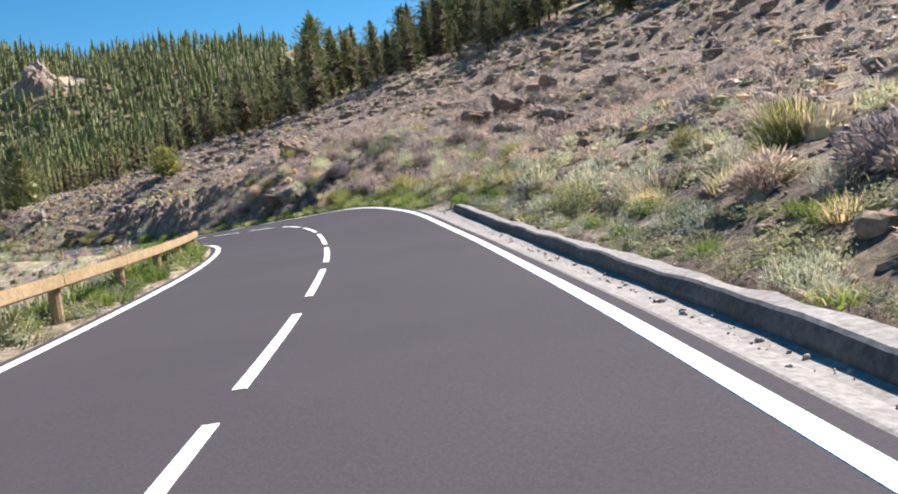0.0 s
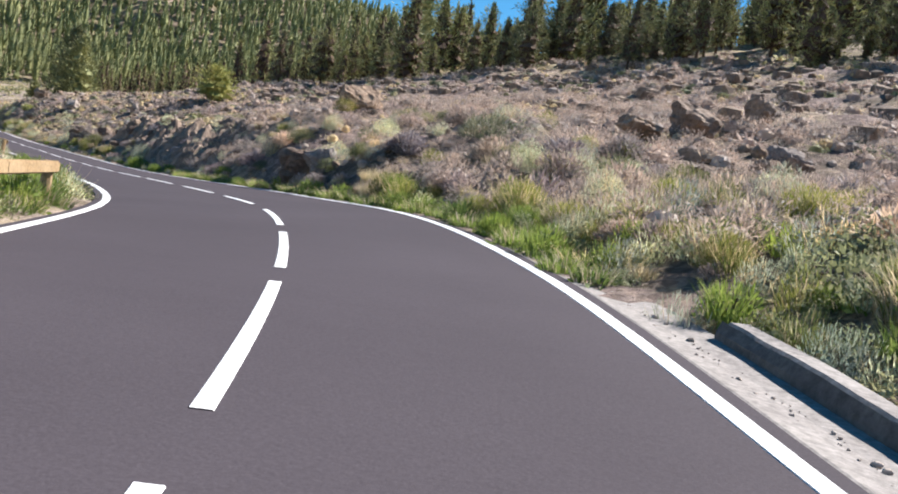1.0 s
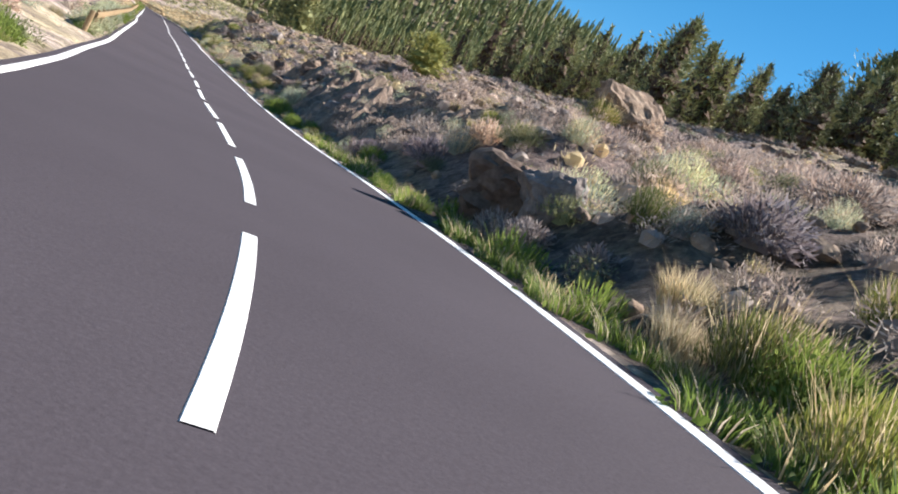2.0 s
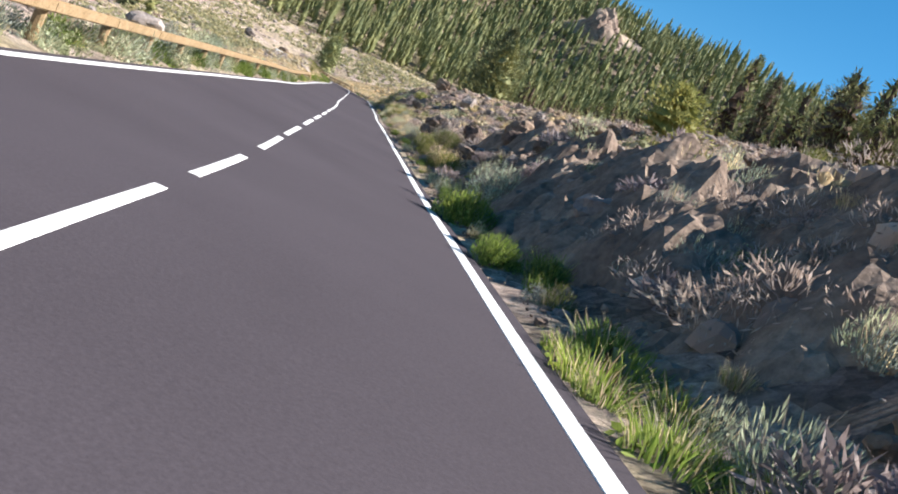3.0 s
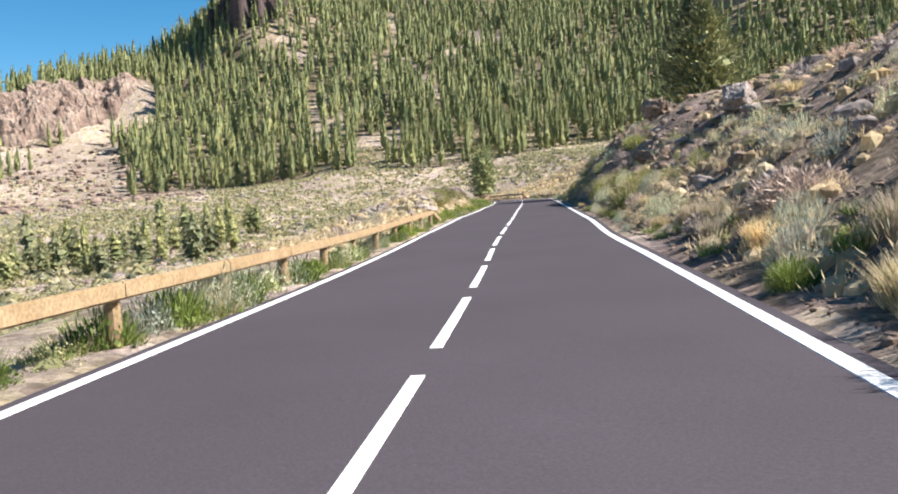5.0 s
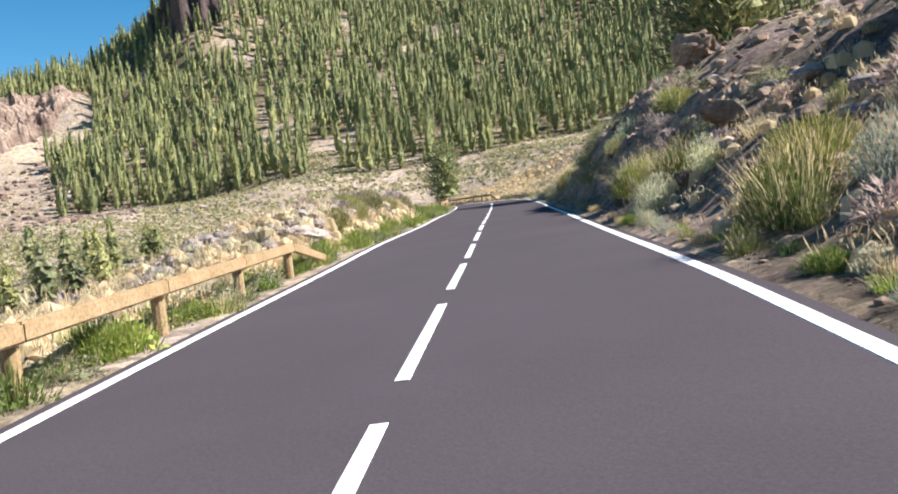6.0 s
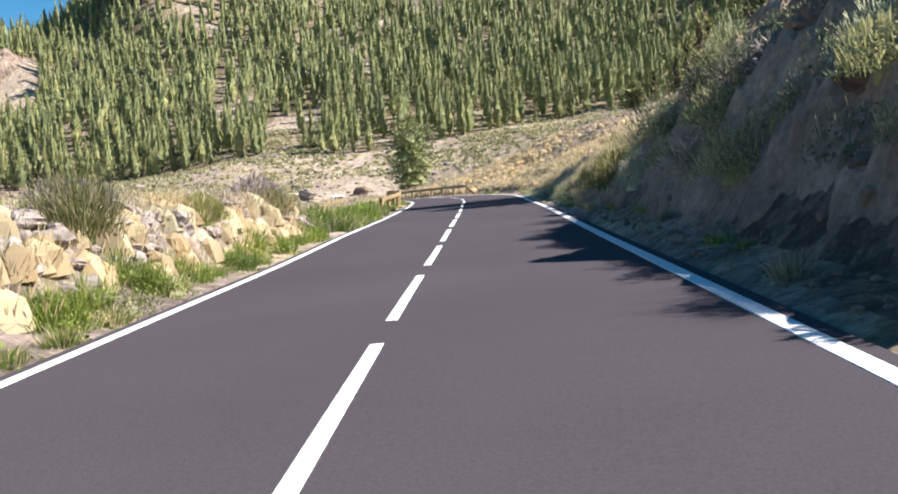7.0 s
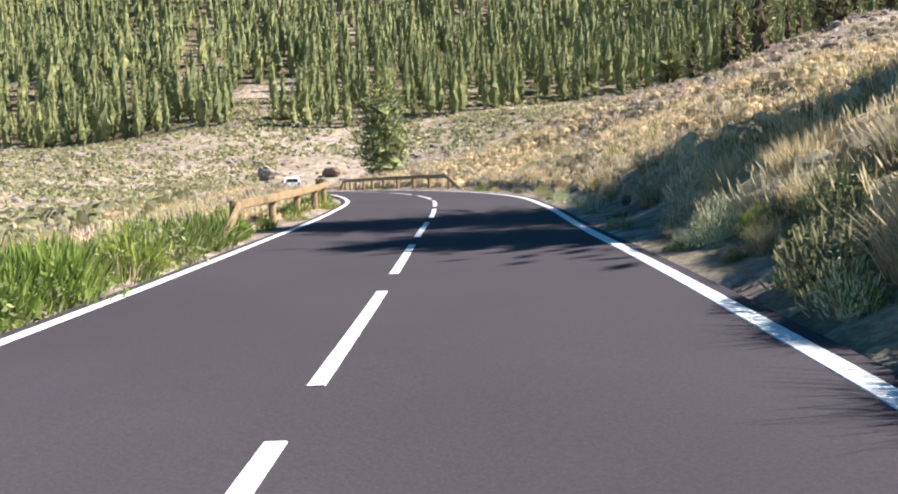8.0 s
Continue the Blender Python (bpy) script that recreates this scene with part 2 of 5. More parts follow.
def step(a, b, x):
    t = np.clip((x - a) / (b - a), 0, 1)
    return t * t * (3 - 2 * t)


# ---- the lie of the land ----
OUT_D = [0, 0.8, 2, 4, 7, 13, 25, 45, 64, 86, 150, 300]
# heights over the road's edge to its right: one row for each distance, one value for each station
BANK_AT = [-20, 15, 35, 44, 55, 61, 66, 73, 76, 86, 97, 122, 133, 142, 144.5, 147.5, 151, 158, 167, 185, 215, 260]
BANK_0M = [0, 0, 0, 0, 0, 0, 0, 0, 0, 0, 0, 0, 0, 0, 0, 0, 0, 0, 0, 0, 0, 0]
BANK_0_8M = [0.05, 0.05, 0.05, 0.08, 0.08, 0.1, 0.12, 0.1, 0.1, 0.2, 0.08, 0.12, 0.15, 0.2, 0.4, 0.4, 0.25, 0.2, 0.1, 0.05, 0.03, 0.03]
BANK_2M = [0.35, 0.38, 0.5, 1.4, 1.35, 1.2, 1.27, 1.15, 0.7, 1.4, 0.95, 0.95, 1, 2.1, 2.6, 2.55, 1.5, 1.4, 0.7, 0.5, 0.2, 0.2]
BANK_4M = [0.95, 0.95, 0.9, 2.6, 2.75, 2.6, 2.75, 2.6, 2.2, 2.7, 1.9, 2.3, 3.0, 3.6, 3.9, 3.9, 3.4, 2.5, 1.6, 1.3, 0.5, 0.4]
BANK_7M = [1.75, 1.75, 1.5, 3.5, 3.8, 3.75, 3.9, 3.8, 3.6, 3.9, 2.8, 4, 4.5, 5.3, 5.7, 5.7, 5.3, 3.5, 2.6, 2.5, 1, 0.8]
BANK_13M = [3.2, 3, 2.9, 4.9, 5.4, 5.3, 5.5, 5.5, 5.6, 6, 6.2, 6.9, 7.0, 7.0, 7.0, 7.0, 6.5, 5.2, 4.5, 4.6, 2.2, 1.8]
BANK_25M = [6, 5.8, 6, 7.5, 8.8, 8.8, 9, 9.2, 9.3, 9.6, 10, 10.2, 9.8, 9.2, 9.2, 9.2, 9.0, 8, 8, 7.5, 5, 4]
BANK_45M = [13, 12.5, 13, 14, 15, 15.5, 16, 16.5, 16.5, 16.5, 16.5, 16, 14.5, 13, 13, 13, 13, 13, 12.5, 12, 10, 9]
BANK_64M = [20, 20, 20, 21, 22, 22, 22, 22, 22, 22, 21, 20, 19, 19, 19, 19, 19, 19, 18, 17, 15, 14]
BANK_86M = [28, 28, 28, 29, 29, 29, 29, 29, 29, 29, 28, 27, 25, 25, 25, 25, 25, 25, 24, 23, 21, 20]
BANK_150M = [45, 45, 44, 45, 44, 44, 44, 44, 44, 44, 43, 42, 40, 40, 40, 40, 40, 40, 38, 36, 34, 32]
BANK_300M = [70, 68, 66, 65, 64, 64, 64, 64, 64, 64, 62, 60, 58, 58, 58, 58, 58, 58, 56, 54, 50, 48]
VALLEY_D = [0, 0.9, 2.0, 4, 9, 20, 45, 80, 110, 140, 400]
VALLEY_Z = [0, -0.03, 0.12, -0.3, -1.6, -3.5, -6.0, -7.5, -6.5, -2.0, 8]      # the deep part of the valley
MEADOW_Z = [0, -0.03, 0.12, -0.2, -0.9, -1.6, -1.2, 0.4, 1.6, 3.0, 9]        # the shallow part past the bend
HUB = (-60.0, 100.0)
RANGE = [     # degrees left of +y: foot distance and height, ridge distance and height, as seen from the hub
    (-180, 260, 0, 520, 30), (-90, 260, 0, 520, 30), (-20, 250, 10, 420, 60), (0, 250, 12, 420, 92), (14, 240, 16, 400, 102),
    (24, 215, 14, 390, 92), (33, 202, 10, 480, 122), (44, 198, 9, 620, 190), (52, 202, 9, 640, 205), (58, 212, 6, 460, 126), (62, 222, 5, 420, 92),
    (66, 226, 4.5, 400, 70), (70, 228, 4, 395, 63), (75, 226, 2, 390, 58), (95, 220, -3, 400, 40), (140, 260, 0, 520, 30), (180, 260, 0, 520, 30)]
RANGE_AT = np.array(RANGE, float)


def mountain(x, y):
    dx, dy = x - HUB[0], y - HUB[1]
    az, r = np.degrees(np.arctan2(-dx, dy)), np.hypot(dx, dy)
    rb, zb, rr, zr = (np.interp(az, RANGE_AT[:, 0], RANGE_AT[:, k]) for k in (1, 2, 3, 4))
    t = (r - rb) / (rr - rb)
    up = np.where(t < 1, np.clip(t, 0, 1) ** 1.12, 1 - 0.25 * np.clip(t - 1, 0, 2))
    z = np.where(t < 0, zb - np.minimum(0.07 * (rb - r), 12), zb + (zr - zb) * up)
    rough = step(0.0, 0.25, t)
    z = z + rough * (fbm(x, y, 90, 5) * 7 + np.abs(fbm(x + 50, y, 40, 4)) * 3 - 2)
    crag = step(64.5, 67.5, az) * (1 - step(86, 93, az))
    z = z + crag * (8 * step(328, 344, r + fbm(x, y, 30, 4) * 9) * (1 - step(362, 400, r)) - 4 * step(262, 322, r) * (1 - step(326, 336, r)))
    # rocky dome among the pines, and a rise for the rock tower on the ridge
    q = np.hypot(x + 198, (y - 413) * 0.9)
    z = z + 9 * (1 - step(8, 40, q + fbm(x, y, 12, 4) * 9))
    q = np.hypot(x + 376, y - 297)
    z = z + 10 * (1 - step(12, 44, q + fbm(x, y, 10, 4) * 5))
    return z, az, r, rb, rr


SAT = np.array(BANK_AT, float)
SZ = np.c_[BANK_0M, BANK_0_8M, BANK_2M, BANK_4M, BANK_7M, BANK_13M, BANK_25M, BANK_45M, BANK_64M, BANK_86M, BANK_150M, BANK_300M]


def land(x, y, coarse=False):
    """Ground height at places given as arrays, with station and offset."""
    x, y = np.asarray(x, float), np.asarray(y, float)
    s, e = road_coords(x, y)
    base, fall = np.interp(s, ST, AZ), np.interp(s, ST, AF)
    dr, dl = e - WR - EDGE_R, -e - WL - EDGE_L
    # right: interpolate between the stations, then along the distance
    k = np.clip(np.searchsorted(SAT, s) - 1, 0, len(SAT) - 2)
    f = np.clip((s - SAT[k]) / (SAT[k + 1] - SAT[k]), 0, 1)
    d = np.clip(dr, 0, 299.9)
    j = np.clip(np.searchsorted(OUT_D, d, side="right") - 1, 0, len(OUT_D) - 2)
    lo, hi = np.array(OUT_D, float)[j], np.array(OUT_D, float)[j + 1]
    g = (d - lo) / (hi - lo)
    up = (SZ[k, j] * (1 - f) + SZ[k + 1, j] * f) * (1 - g) + (SZ[k, j + 1] * (1 - f) + SZ[k + 1, j + 1] * f) * g
    lump = fbm(x, y, 7, 5, 0.55) * 0.55 + fbm(x + 31, y - 8, 2.2, 3, 0.6) * 0.24 + np.abs(fbm(x - 14, y + 3, 1.1, 2, 0.6)) * 0.12
    broken = np.abs(fbm(x + 5, y + 77, 2.8, 2, 0.5)) * 0.75 - 0.2
    cut = step(39, 46, s) * (1 - 0.4 * step(72, 76, s)) * (1 - step(98, 110, s)) + 0.6 * step(118, 124, s) * (1 - step(148, 156, s))
    lump = lump * (1 - 0.6 * (1 - step(24, 30, s)))
    up = up + lump * step(0.5, 3.5, d) + broken * cut * step(0.9, 2.2, d) * (1 - step(6, 10, d)) + fbm(x, y, 35, 3) * 2.0 * step(12, 50, d)
    gutter = 1 - step(25.2, 27.2, s)
    wall = 0.60 + 0.013 * np.clip(s - 6.6, -15, 20)
    up = np.where(d < wall + 0.16, up * (1 - gutter) - 0.45 * gutter, np.where(d < wall + 0.6, up * (1 - gutter) + 0.10 * gutter, up - 0.15 * gutter * (1 - step(1.3, 3.0, d))))
    zr = base + fall * (WR + EDGE_R) + up
    # left: a narrow verge, then down to the valley floor
    d = np.clip(dl, 0, 399.9)
    along = x * -0.63 + y * 0.7766 + 5.6
    sl = s + (along - s) * step(6, 26, d) * (dl > 0)
    base_l, fall_l = np.interp(sl, ST, AZ), np.interp(sl, ST, AF)
    shallow = step(145, 200, sl)
    down = np.interp(d, VALLEY_D, VALLEY_Z) * (1 - shallow) + np.interp(d, VALLEY_D, MEADOW_Z) * shallow
    down = down + fbm(x, y, 6, 4) * 0.25 * step(0.6, 4, d) + fbm(x, y, 40, 4) * 1.6 * step(10, 50, d) + fbm(x - 9, y, 3, 3) * 0.25 * step(8, 20, d)
    berm = step(127, 133, s) * (1 - step(152, 160, s))
    down = down + berm * 0.95 * step(0.6, 1.6, d) * (1 - step(4, 9, d))
    zl = base_l - fall_l * (WL + EDGE_L) + down
    past = step(226, 250, s)            # past the bend both sides level out
    zc = base + 0.03 * np.clip(np.maximum(dr, dl), 0, 200) + fbm(x, y, 30, 4) * 0.6 * step(4, 30, np.maximum(dr, dl))
    zr, zl = zr + (zc - zr) * past, zl + (zc - zl) * past
    z = np.where(dr > 0, zr, np.where(dl > 0, zl, base + fall * e - 0.10))
    m = mountain(x, y)[0]
    far = np.maximum(dr, dl)
    w = 8.0
    hgt = np.clip(0.5 + 0.5 * (m - z) / w, 0, 1)
    joined = z * (1 - hgt) + m * hgt + w * hgt * (1 - hgt)
    z = np.where(far > 30, z + (joined - z) * step(30, 70, far), z)
    return z, s, e


# ---- mesh helpers ----
def mesh_of(name, verts, faces, mat, smooth=False):
    me = bpy.data.meshes.new(name)
    verts = np.asarray(verts, np.float32)
    faces = np.asarray(faces, np.int32)
    me.vertices.add(len(verts))
    me.vertices.foreach_set("co", verts.ravel())
    me.loops.add(faces.size)
    me.loops.foreach_set("vertex_index", faces.ravel())
    me.polygons.add(len(faces))
    me.polygons.foreach_set("loop_start", np.arange(len(faces), dtype=np.int32) * faces.shape[1])
    me.polygons.foreach_set("use_smooth", np.full(len(faces), smooth))
    me.update(calc_edges=True)
    me.validate()
    me.materials.append(mat)
    return me


def part(name, bm, mat, parent=None, label=""):
    """Links a bmesh or a mesh as one object, under its thing where one is given."""
    if isinstance(bm, bmesh.types.BMesh):
        me = bpy.data.meshes.new(name)
        bm.to_mesh(me)
        bm.free()
        me.materials.append(mat)
    else:
        me = bm
    ob = new(name, me)
    ob.parent = parent
    return tagged(ob, label) if label else ob


def grid_faces(rows, cols):
    a = np.arange(rows * cols).reshape(rows, cols)
    return np.stack([a[:-1, :-1], a[:-1, 1:], a[1:, 1:], a[1:, :-1]], -1).reshape(-1, 4)


# ---- ground ----
U_AX, V_AX = np.array((-0.63, 0.7766)), np.array((0.7766, 0.63))


def spread_out(lo, hi, step_m, far, growth=1.055):
    mid = np.arange(lo, hi + step_m, step_m)
    out, g = [], step_m
    while not out or out[-1] < far:
        g = min(g * growth, 7.5)
        out.append((out[-1] if out else 0) + g)
    out = np.array(out)
    return np.r_[(lo - out)[::-1], mid, mid[-1] + out]


us, vs = spread_out(-8, 186, 0.55, 640), spread_out(-12, 34, 0.45, 620)
UU, VV = np.meshgrid(us, vs, indexing="ij")
gx, gy = (UU * U_AX[0] + VV * V_AX[0]).ravel(), (UU * U_AX[1] + VV * V_AX[1]).ravel()
gz, gs, ge = land(gx, gy)
ground = part("ground", mesh_of("ground", np.c_[gx, gy, gz], grid_faces(len(us), len(vs))[:, ::-1], SOIL, True), SOIL)
# volcanic rubble on the hillside, tan soil on the valley side
ground.data.materials.append(RUBBLE_SOIL)
ground.data.materials.append(LITTER)
gd = ge - WR - EDGE_R + fbm(gx, gy, 9, 3) * 1.2
rubbly = ((gd > 0.2) & (gs < 152 + fbm(gx, gy, 14, 3) * 8) & (gd < 75)).reshape(len(us), len(vs))[:-1, :-1].ravel()
ground.data.polygons.foreach_set("material_index", rubbly.astype(np.int32))
tagged(ground, "brown stony mountain soil with dry grass", "ground", kind="structure")


# ---- road, markings, gutter ----
def ribbon(name, offsets, rise, s0, s1, mat, pitch=0.75):
    """A strip along the road with a cross-section of offsets and heights."""
    n = max(2, int((s1 - s0) / pitch) + 1)
    s = np.linspace(s0, s1, n)
    lift = lambda h: np.c_[np.zeros((n, 2)), h(s) if callable(h) else np.full(n, h)]
    rows = [on_road(s, o(s) if callable(o) else np.full(n, o)) + lift(h) for o, h in zip(offsets, rise)]
    v = np.stack(rows, 1).reshape(-1, 3)
    return mesh_of(name, v, grid_faces(n, len(offsets))[:, ::-1], mat)


half = np.linspace(-WL - EDGE_L, WR + EDGE_R, 9)
road = part("road", ribbon("road", [half[0] - 0.12, *half, half[-1] + 0.12], [-0.2, *([0.0] * 9), -0.2], START + 0.5, LAST - 1, ASPHALT, 0.5), ASPHALT)
tagged(road, "smooth dark violet-grey asphalt mountain road", "road", kind="structure")
part("edge_line", ribbon("edge_line", [WR - 0.08, WR - 0.075, WR + 0.075, WR + 0.08], [0.0, 0.006, 0.006, 0.0], START + 1, LAST - 2, PAINT), PAINT, road, "solid white painted edge line")
part("edge_line", ribbon("edge_line", [-WL - 0.07, -WL - 0.065, -WL + 0.065, -WL + 0.07], [0.0, 0.006, 0.006, 0.0], START + 1, LAST - 2, PAINT), PAINT, road, "solid white painted edge line")
DASH_SHIFT = [-0.28, 0.09, 0.18, -0.12, -0.46, -0.54, 0.05, 0.42, 0.58, 0.31, 0.2, 0.17, 0.08, -0.41, -0.07, -0.21, 0.0, 0.0, 0.12, 0.05, 0.0, -0.05, -0.13, -0.26,
          -0.1, -0.1, 0.04, 0.11, 0.0, 0.11, -0.04, -0.15, -0.35, -0.2, -0.1]   # metres each dash is shifted to fit the camera's view
for k in range(-3, 48):
    s0 = 8.6 + 4.67 * k + (DASH_SHIFT[k] if 0 <= k < len(DASH_SHIFT) else 0.0)
    if s0 + 3.5 < LAST - 3:
        # dashes 11 and 12 are cut short to fit the view as well
        part("centre_dash", ribbon("centre_dash", [-0.056, -0.051, 0.051, 0.056], [0.0, 0.006, 0.006, 0.0], s0, s0 + {11: 2.9, 12: 3.2}.get(k, 3.52), PAINT, 0.4), PAINT, road)
ge0 = WR + EDGE_R
WALL = lambda s: ge0 + 0.44 + 0.013 * np.clip(s - 6.6, -15, 20)       # the wall draws away from the road
gutter = part("gutter", ribbon("gutter", [lambda s: ge0 - 0.02 + 0 * s, lambda s: ge0 + 0.05 + 0 * s, lambda s: ge0 + (WALL(s) - ge0) * 0.55 * (1 - 0.75 * step(26, 31, s)) + 0.03, lambda s: ge0 + (WALL(s) - ge0) * (1 - 0.75 * step(26, 31, s)) + 0.04],
                               [-0.03, -0.01, -0.045, -0.03], START + 1, 30.5, CONCRETE), CONCRETE)
tagged(gutter, "pale worn concrete roadside gutter", "gutter", kind="structure")
waver = lambda s, q, size: fbm(s, s * 0 + q, size, 3)
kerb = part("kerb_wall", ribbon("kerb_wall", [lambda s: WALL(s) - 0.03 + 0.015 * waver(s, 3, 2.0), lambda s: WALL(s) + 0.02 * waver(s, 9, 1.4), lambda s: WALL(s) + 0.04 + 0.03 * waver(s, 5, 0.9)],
                                [-0.3, lambda s: 0.03 + 0.0 * s, lambda s: 0.115 + 0.02 * waver(s, 7, 0.8)], START + 1, 25.6, SHADED_CONCRETE, 0.2), SHADED_CONCRETE)
# top in plain CONCRETE; the face below has shade in its colour
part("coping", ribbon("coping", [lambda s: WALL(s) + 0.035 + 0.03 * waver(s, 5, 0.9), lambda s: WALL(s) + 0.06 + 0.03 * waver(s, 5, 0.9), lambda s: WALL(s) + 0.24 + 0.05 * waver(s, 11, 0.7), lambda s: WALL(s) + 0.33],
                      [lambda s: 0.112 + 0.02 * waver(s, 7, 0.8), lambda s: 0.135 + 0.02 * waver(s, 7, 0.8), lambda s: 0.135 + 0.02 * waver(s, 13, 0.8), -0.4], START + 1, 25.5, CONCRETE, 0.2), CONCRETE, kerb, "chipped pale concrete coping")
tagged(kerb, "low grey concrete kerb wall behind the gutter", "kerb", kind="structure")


# ---- plants: arrays of quads ----
def turned(rng, n):
    """n random directions."""
    v = rng.normal(size=(n, 3))
    return v / np.linalg.norm(v, axis=1)[:, None]


def leaf_quads(centres, sizes, rng, long=2.0, updir=None, facing=None):
    """Leaves as quads, turned at random or with their faces roughly outwards."""
    n = len(centres)
    a = turned(rng, n) if updir is None else updir
    b = np.cross(a, turned(rng, n) if facing is None else facing + turned(rng, n) * 0.6)
    b /= np.linalg.norm(b, axis=1)[:, None] + 1e-9
    a, b = a * (sizes * long / 2)[:, None], b * (sizes / 2)[:, None]
    v = np.stack([centres - a * 1.0, centres + b, centres + a * 1.0, centres - b], 1).reshape(-1, 3)
    return v, np.arange(4 * n).reshape(n, 4)


def blades(rng, n, spread, height, lean, width, curl=0.3):
    """Stems from the ground outwards, each of two quads that taper."""
    ang, rad = rng.rand(n) * 2 * np.pi, np.sqrt(rng.rand(n)) * spread
    out = np.c_[np.cos(ang), np.sin(ang), np.zeros(n)]
    foot = out * rad[:, None] * 0.6
    h = height * (0.55 + 0.45 * rng.rand(n)) * (1 - 0.35 * (rad / spread) ** 2)
    tilt = (rad / spread * lean * 0.75 + rng.normal(size=n) * 0.2)[:, None]
    mid = foot + out * tilt * h[:, None] * 0.45 + np.c_[np.zeros((n, 2)), h * 0.55]
    tip = foot + out * tilt * h[:, None] * (0.9 + curl) + np.c_[np.zeros((n, 2)), h * (1 - curl * 0.2)]
    tip[:, :2] += rng.normal(size=(n, 2)) * 0.05 * height
    side = np.c_[-np.sin(ang + rng.normal(size=n)), np.cos(ang + rng.normal(size=n)), np.zeros(n)] * (width / 2)
    v = np.stack([foot - side, foot + side, mid + side * 0.8, mid - side * 0.8, tip + side * 0.25, tip - side * 0.25], 1).reshape(-1, 3)
    b = np.arange(n)[:, None] * 6
    return v, np.concatenate([b + [0, 1, 2, 3], b + [3, 2, 4, 5]], 0)


def merged(pieces):
    vs_, fs_, at = [], [], 0
    for v, f in pieces:
        vs_.append(v)
        fs_.append(f + at)
        at += len(v)
    return np.concatenate(vs_), np.concatenate(fs_)


def dome(rng, n, r, h, lumps=6):
    """Places in a lumpy dome, denser towards its surface."""
    d = turned(rng, n)
    d[:, 2] = np.abs(d[:, 2])
    tilt = turned(rng, lumps)
    lump = 1 + 0.28 * np.max(np.clip(d @ tilt.T, 0, 1) ** 3, axis=1) - 0.12
    k = (0.45 + 0.55 * rng.rand(n) ** 0.5) * lump
    return d * np.c_[k * r, k * r, k * h], d


def mound(rng, r, h, sides=9, rings=3):
    """The dense heart of a bush: a lumpy closed dome."""
    v = []
    for i in range(rings + 1):
        t = i / rings
        a = (np.arange(sides) + 0.5 * rng.rand(sides)) * 2 * np.pi / sides
        q = r * max(math.cos(t * 1.45), 0.12) * rng.uniform(0.75, 1.15, sides)
        v.append(np.c_[np.cos(a) * q, np.sin(a) * q, h * math.sin(t * 1.5) * rng.uniform(0.85, 1.1, sides) - (0.1 if i == 0 else 0.0)])
    j = np.arange(sides)
    k = (j + 1) % sides
    return np.concatenate(v), np.concatenate([np.c_[i * sides + j, i * sides + k, (i + 1) * sides + k, (i + 1) * sides + j] for i in range(rings)])


def twig_dome(rng, n=420, r=0.55, h=0.6, k=0.62):
    c, d = dome(rng, n, r, h)
    return leaf_quads(c, (0.035 + 0.03 * rng.rand(n)) * k, rng, 5.0, (d + turned(rng, n) * 0.8) / 1.3, d)


def leaf_dome(rng, n=460, r=0.5, h=0.5, size=0.075):
    c, d = dome(rng, n, r, h)
    return leaf_quads(c, size * (0.7 + 0.6 * rng.rand(n)), rng, 1.7, None, d)


def spikes(rng, n=300, r=0.5, h=0.65, k=1.0):
    c, d = dome(rng, n, r, h)
    up = d * 0.6 + np.array((0, 0, 0.8)) + turned(rng, n) * 0.3
    return leaf_quads(c, (0.013 + 0.008 * rng.rand(n)) * k, rng, 8.5, up / np.linalg.norm(up, axis=1)[:, None], d)


def tube(path, radii, sides=7):
    """Quads round a path of points."""
    path = np.asarray(path, float)
    a = np.linspace(0, 2 * np.pi, sides, endpoint=False)
    v = []
    for p, r in zip(path, radii):
        v.append(np.c_[p[0] + r * np.cos(a), p[1] + r * np.sin(a), np.full(sides, p[2])])
    f = []
    for i in range(len(path) - 1):
        for j in range(sides):
            k = (j + 1) % sides
            f.append((i * sides + j, i * sides + k, (i + 1) * sides + k, (i + 1) * sides + j))
    return np.concatenate(v), np.array(f)


def spire(rng, h, width, bare, rings=7, sides=7, fill=0.62):
    """The dense heart of a distant pine: one ragged tapering column."""
    v = []
    a = np.arange(sides) * 2 * np.pi / sides
    for i in range(rings + 1):
        t = i / rings
        r = width * fill * ((1 - t ** 1.5) ** 0.8 + 0.03) * (0.6 if i == 0 else 1.0) * rng.uniform(0.5, 1.4, sides)
        b = a + rng.uniform(-0.3, 0.3, sides) + i * 0.4
        v.append(np.c_[np.cos(b) * r, np.sin(b) * r, h * (bare + (0.99 - bare) * t) + rng.normal(size=sides) * 0.03 * h * (1 - t)])
    j = np.arange(sides)
    k = (j + 1) % sides
    return np.concatenate(v), np.concatenate([np.c_[i * sides + j, i * sides + k, (i + 1) * sides + k, (i + 1) * sides + j] for i in range(rings)])


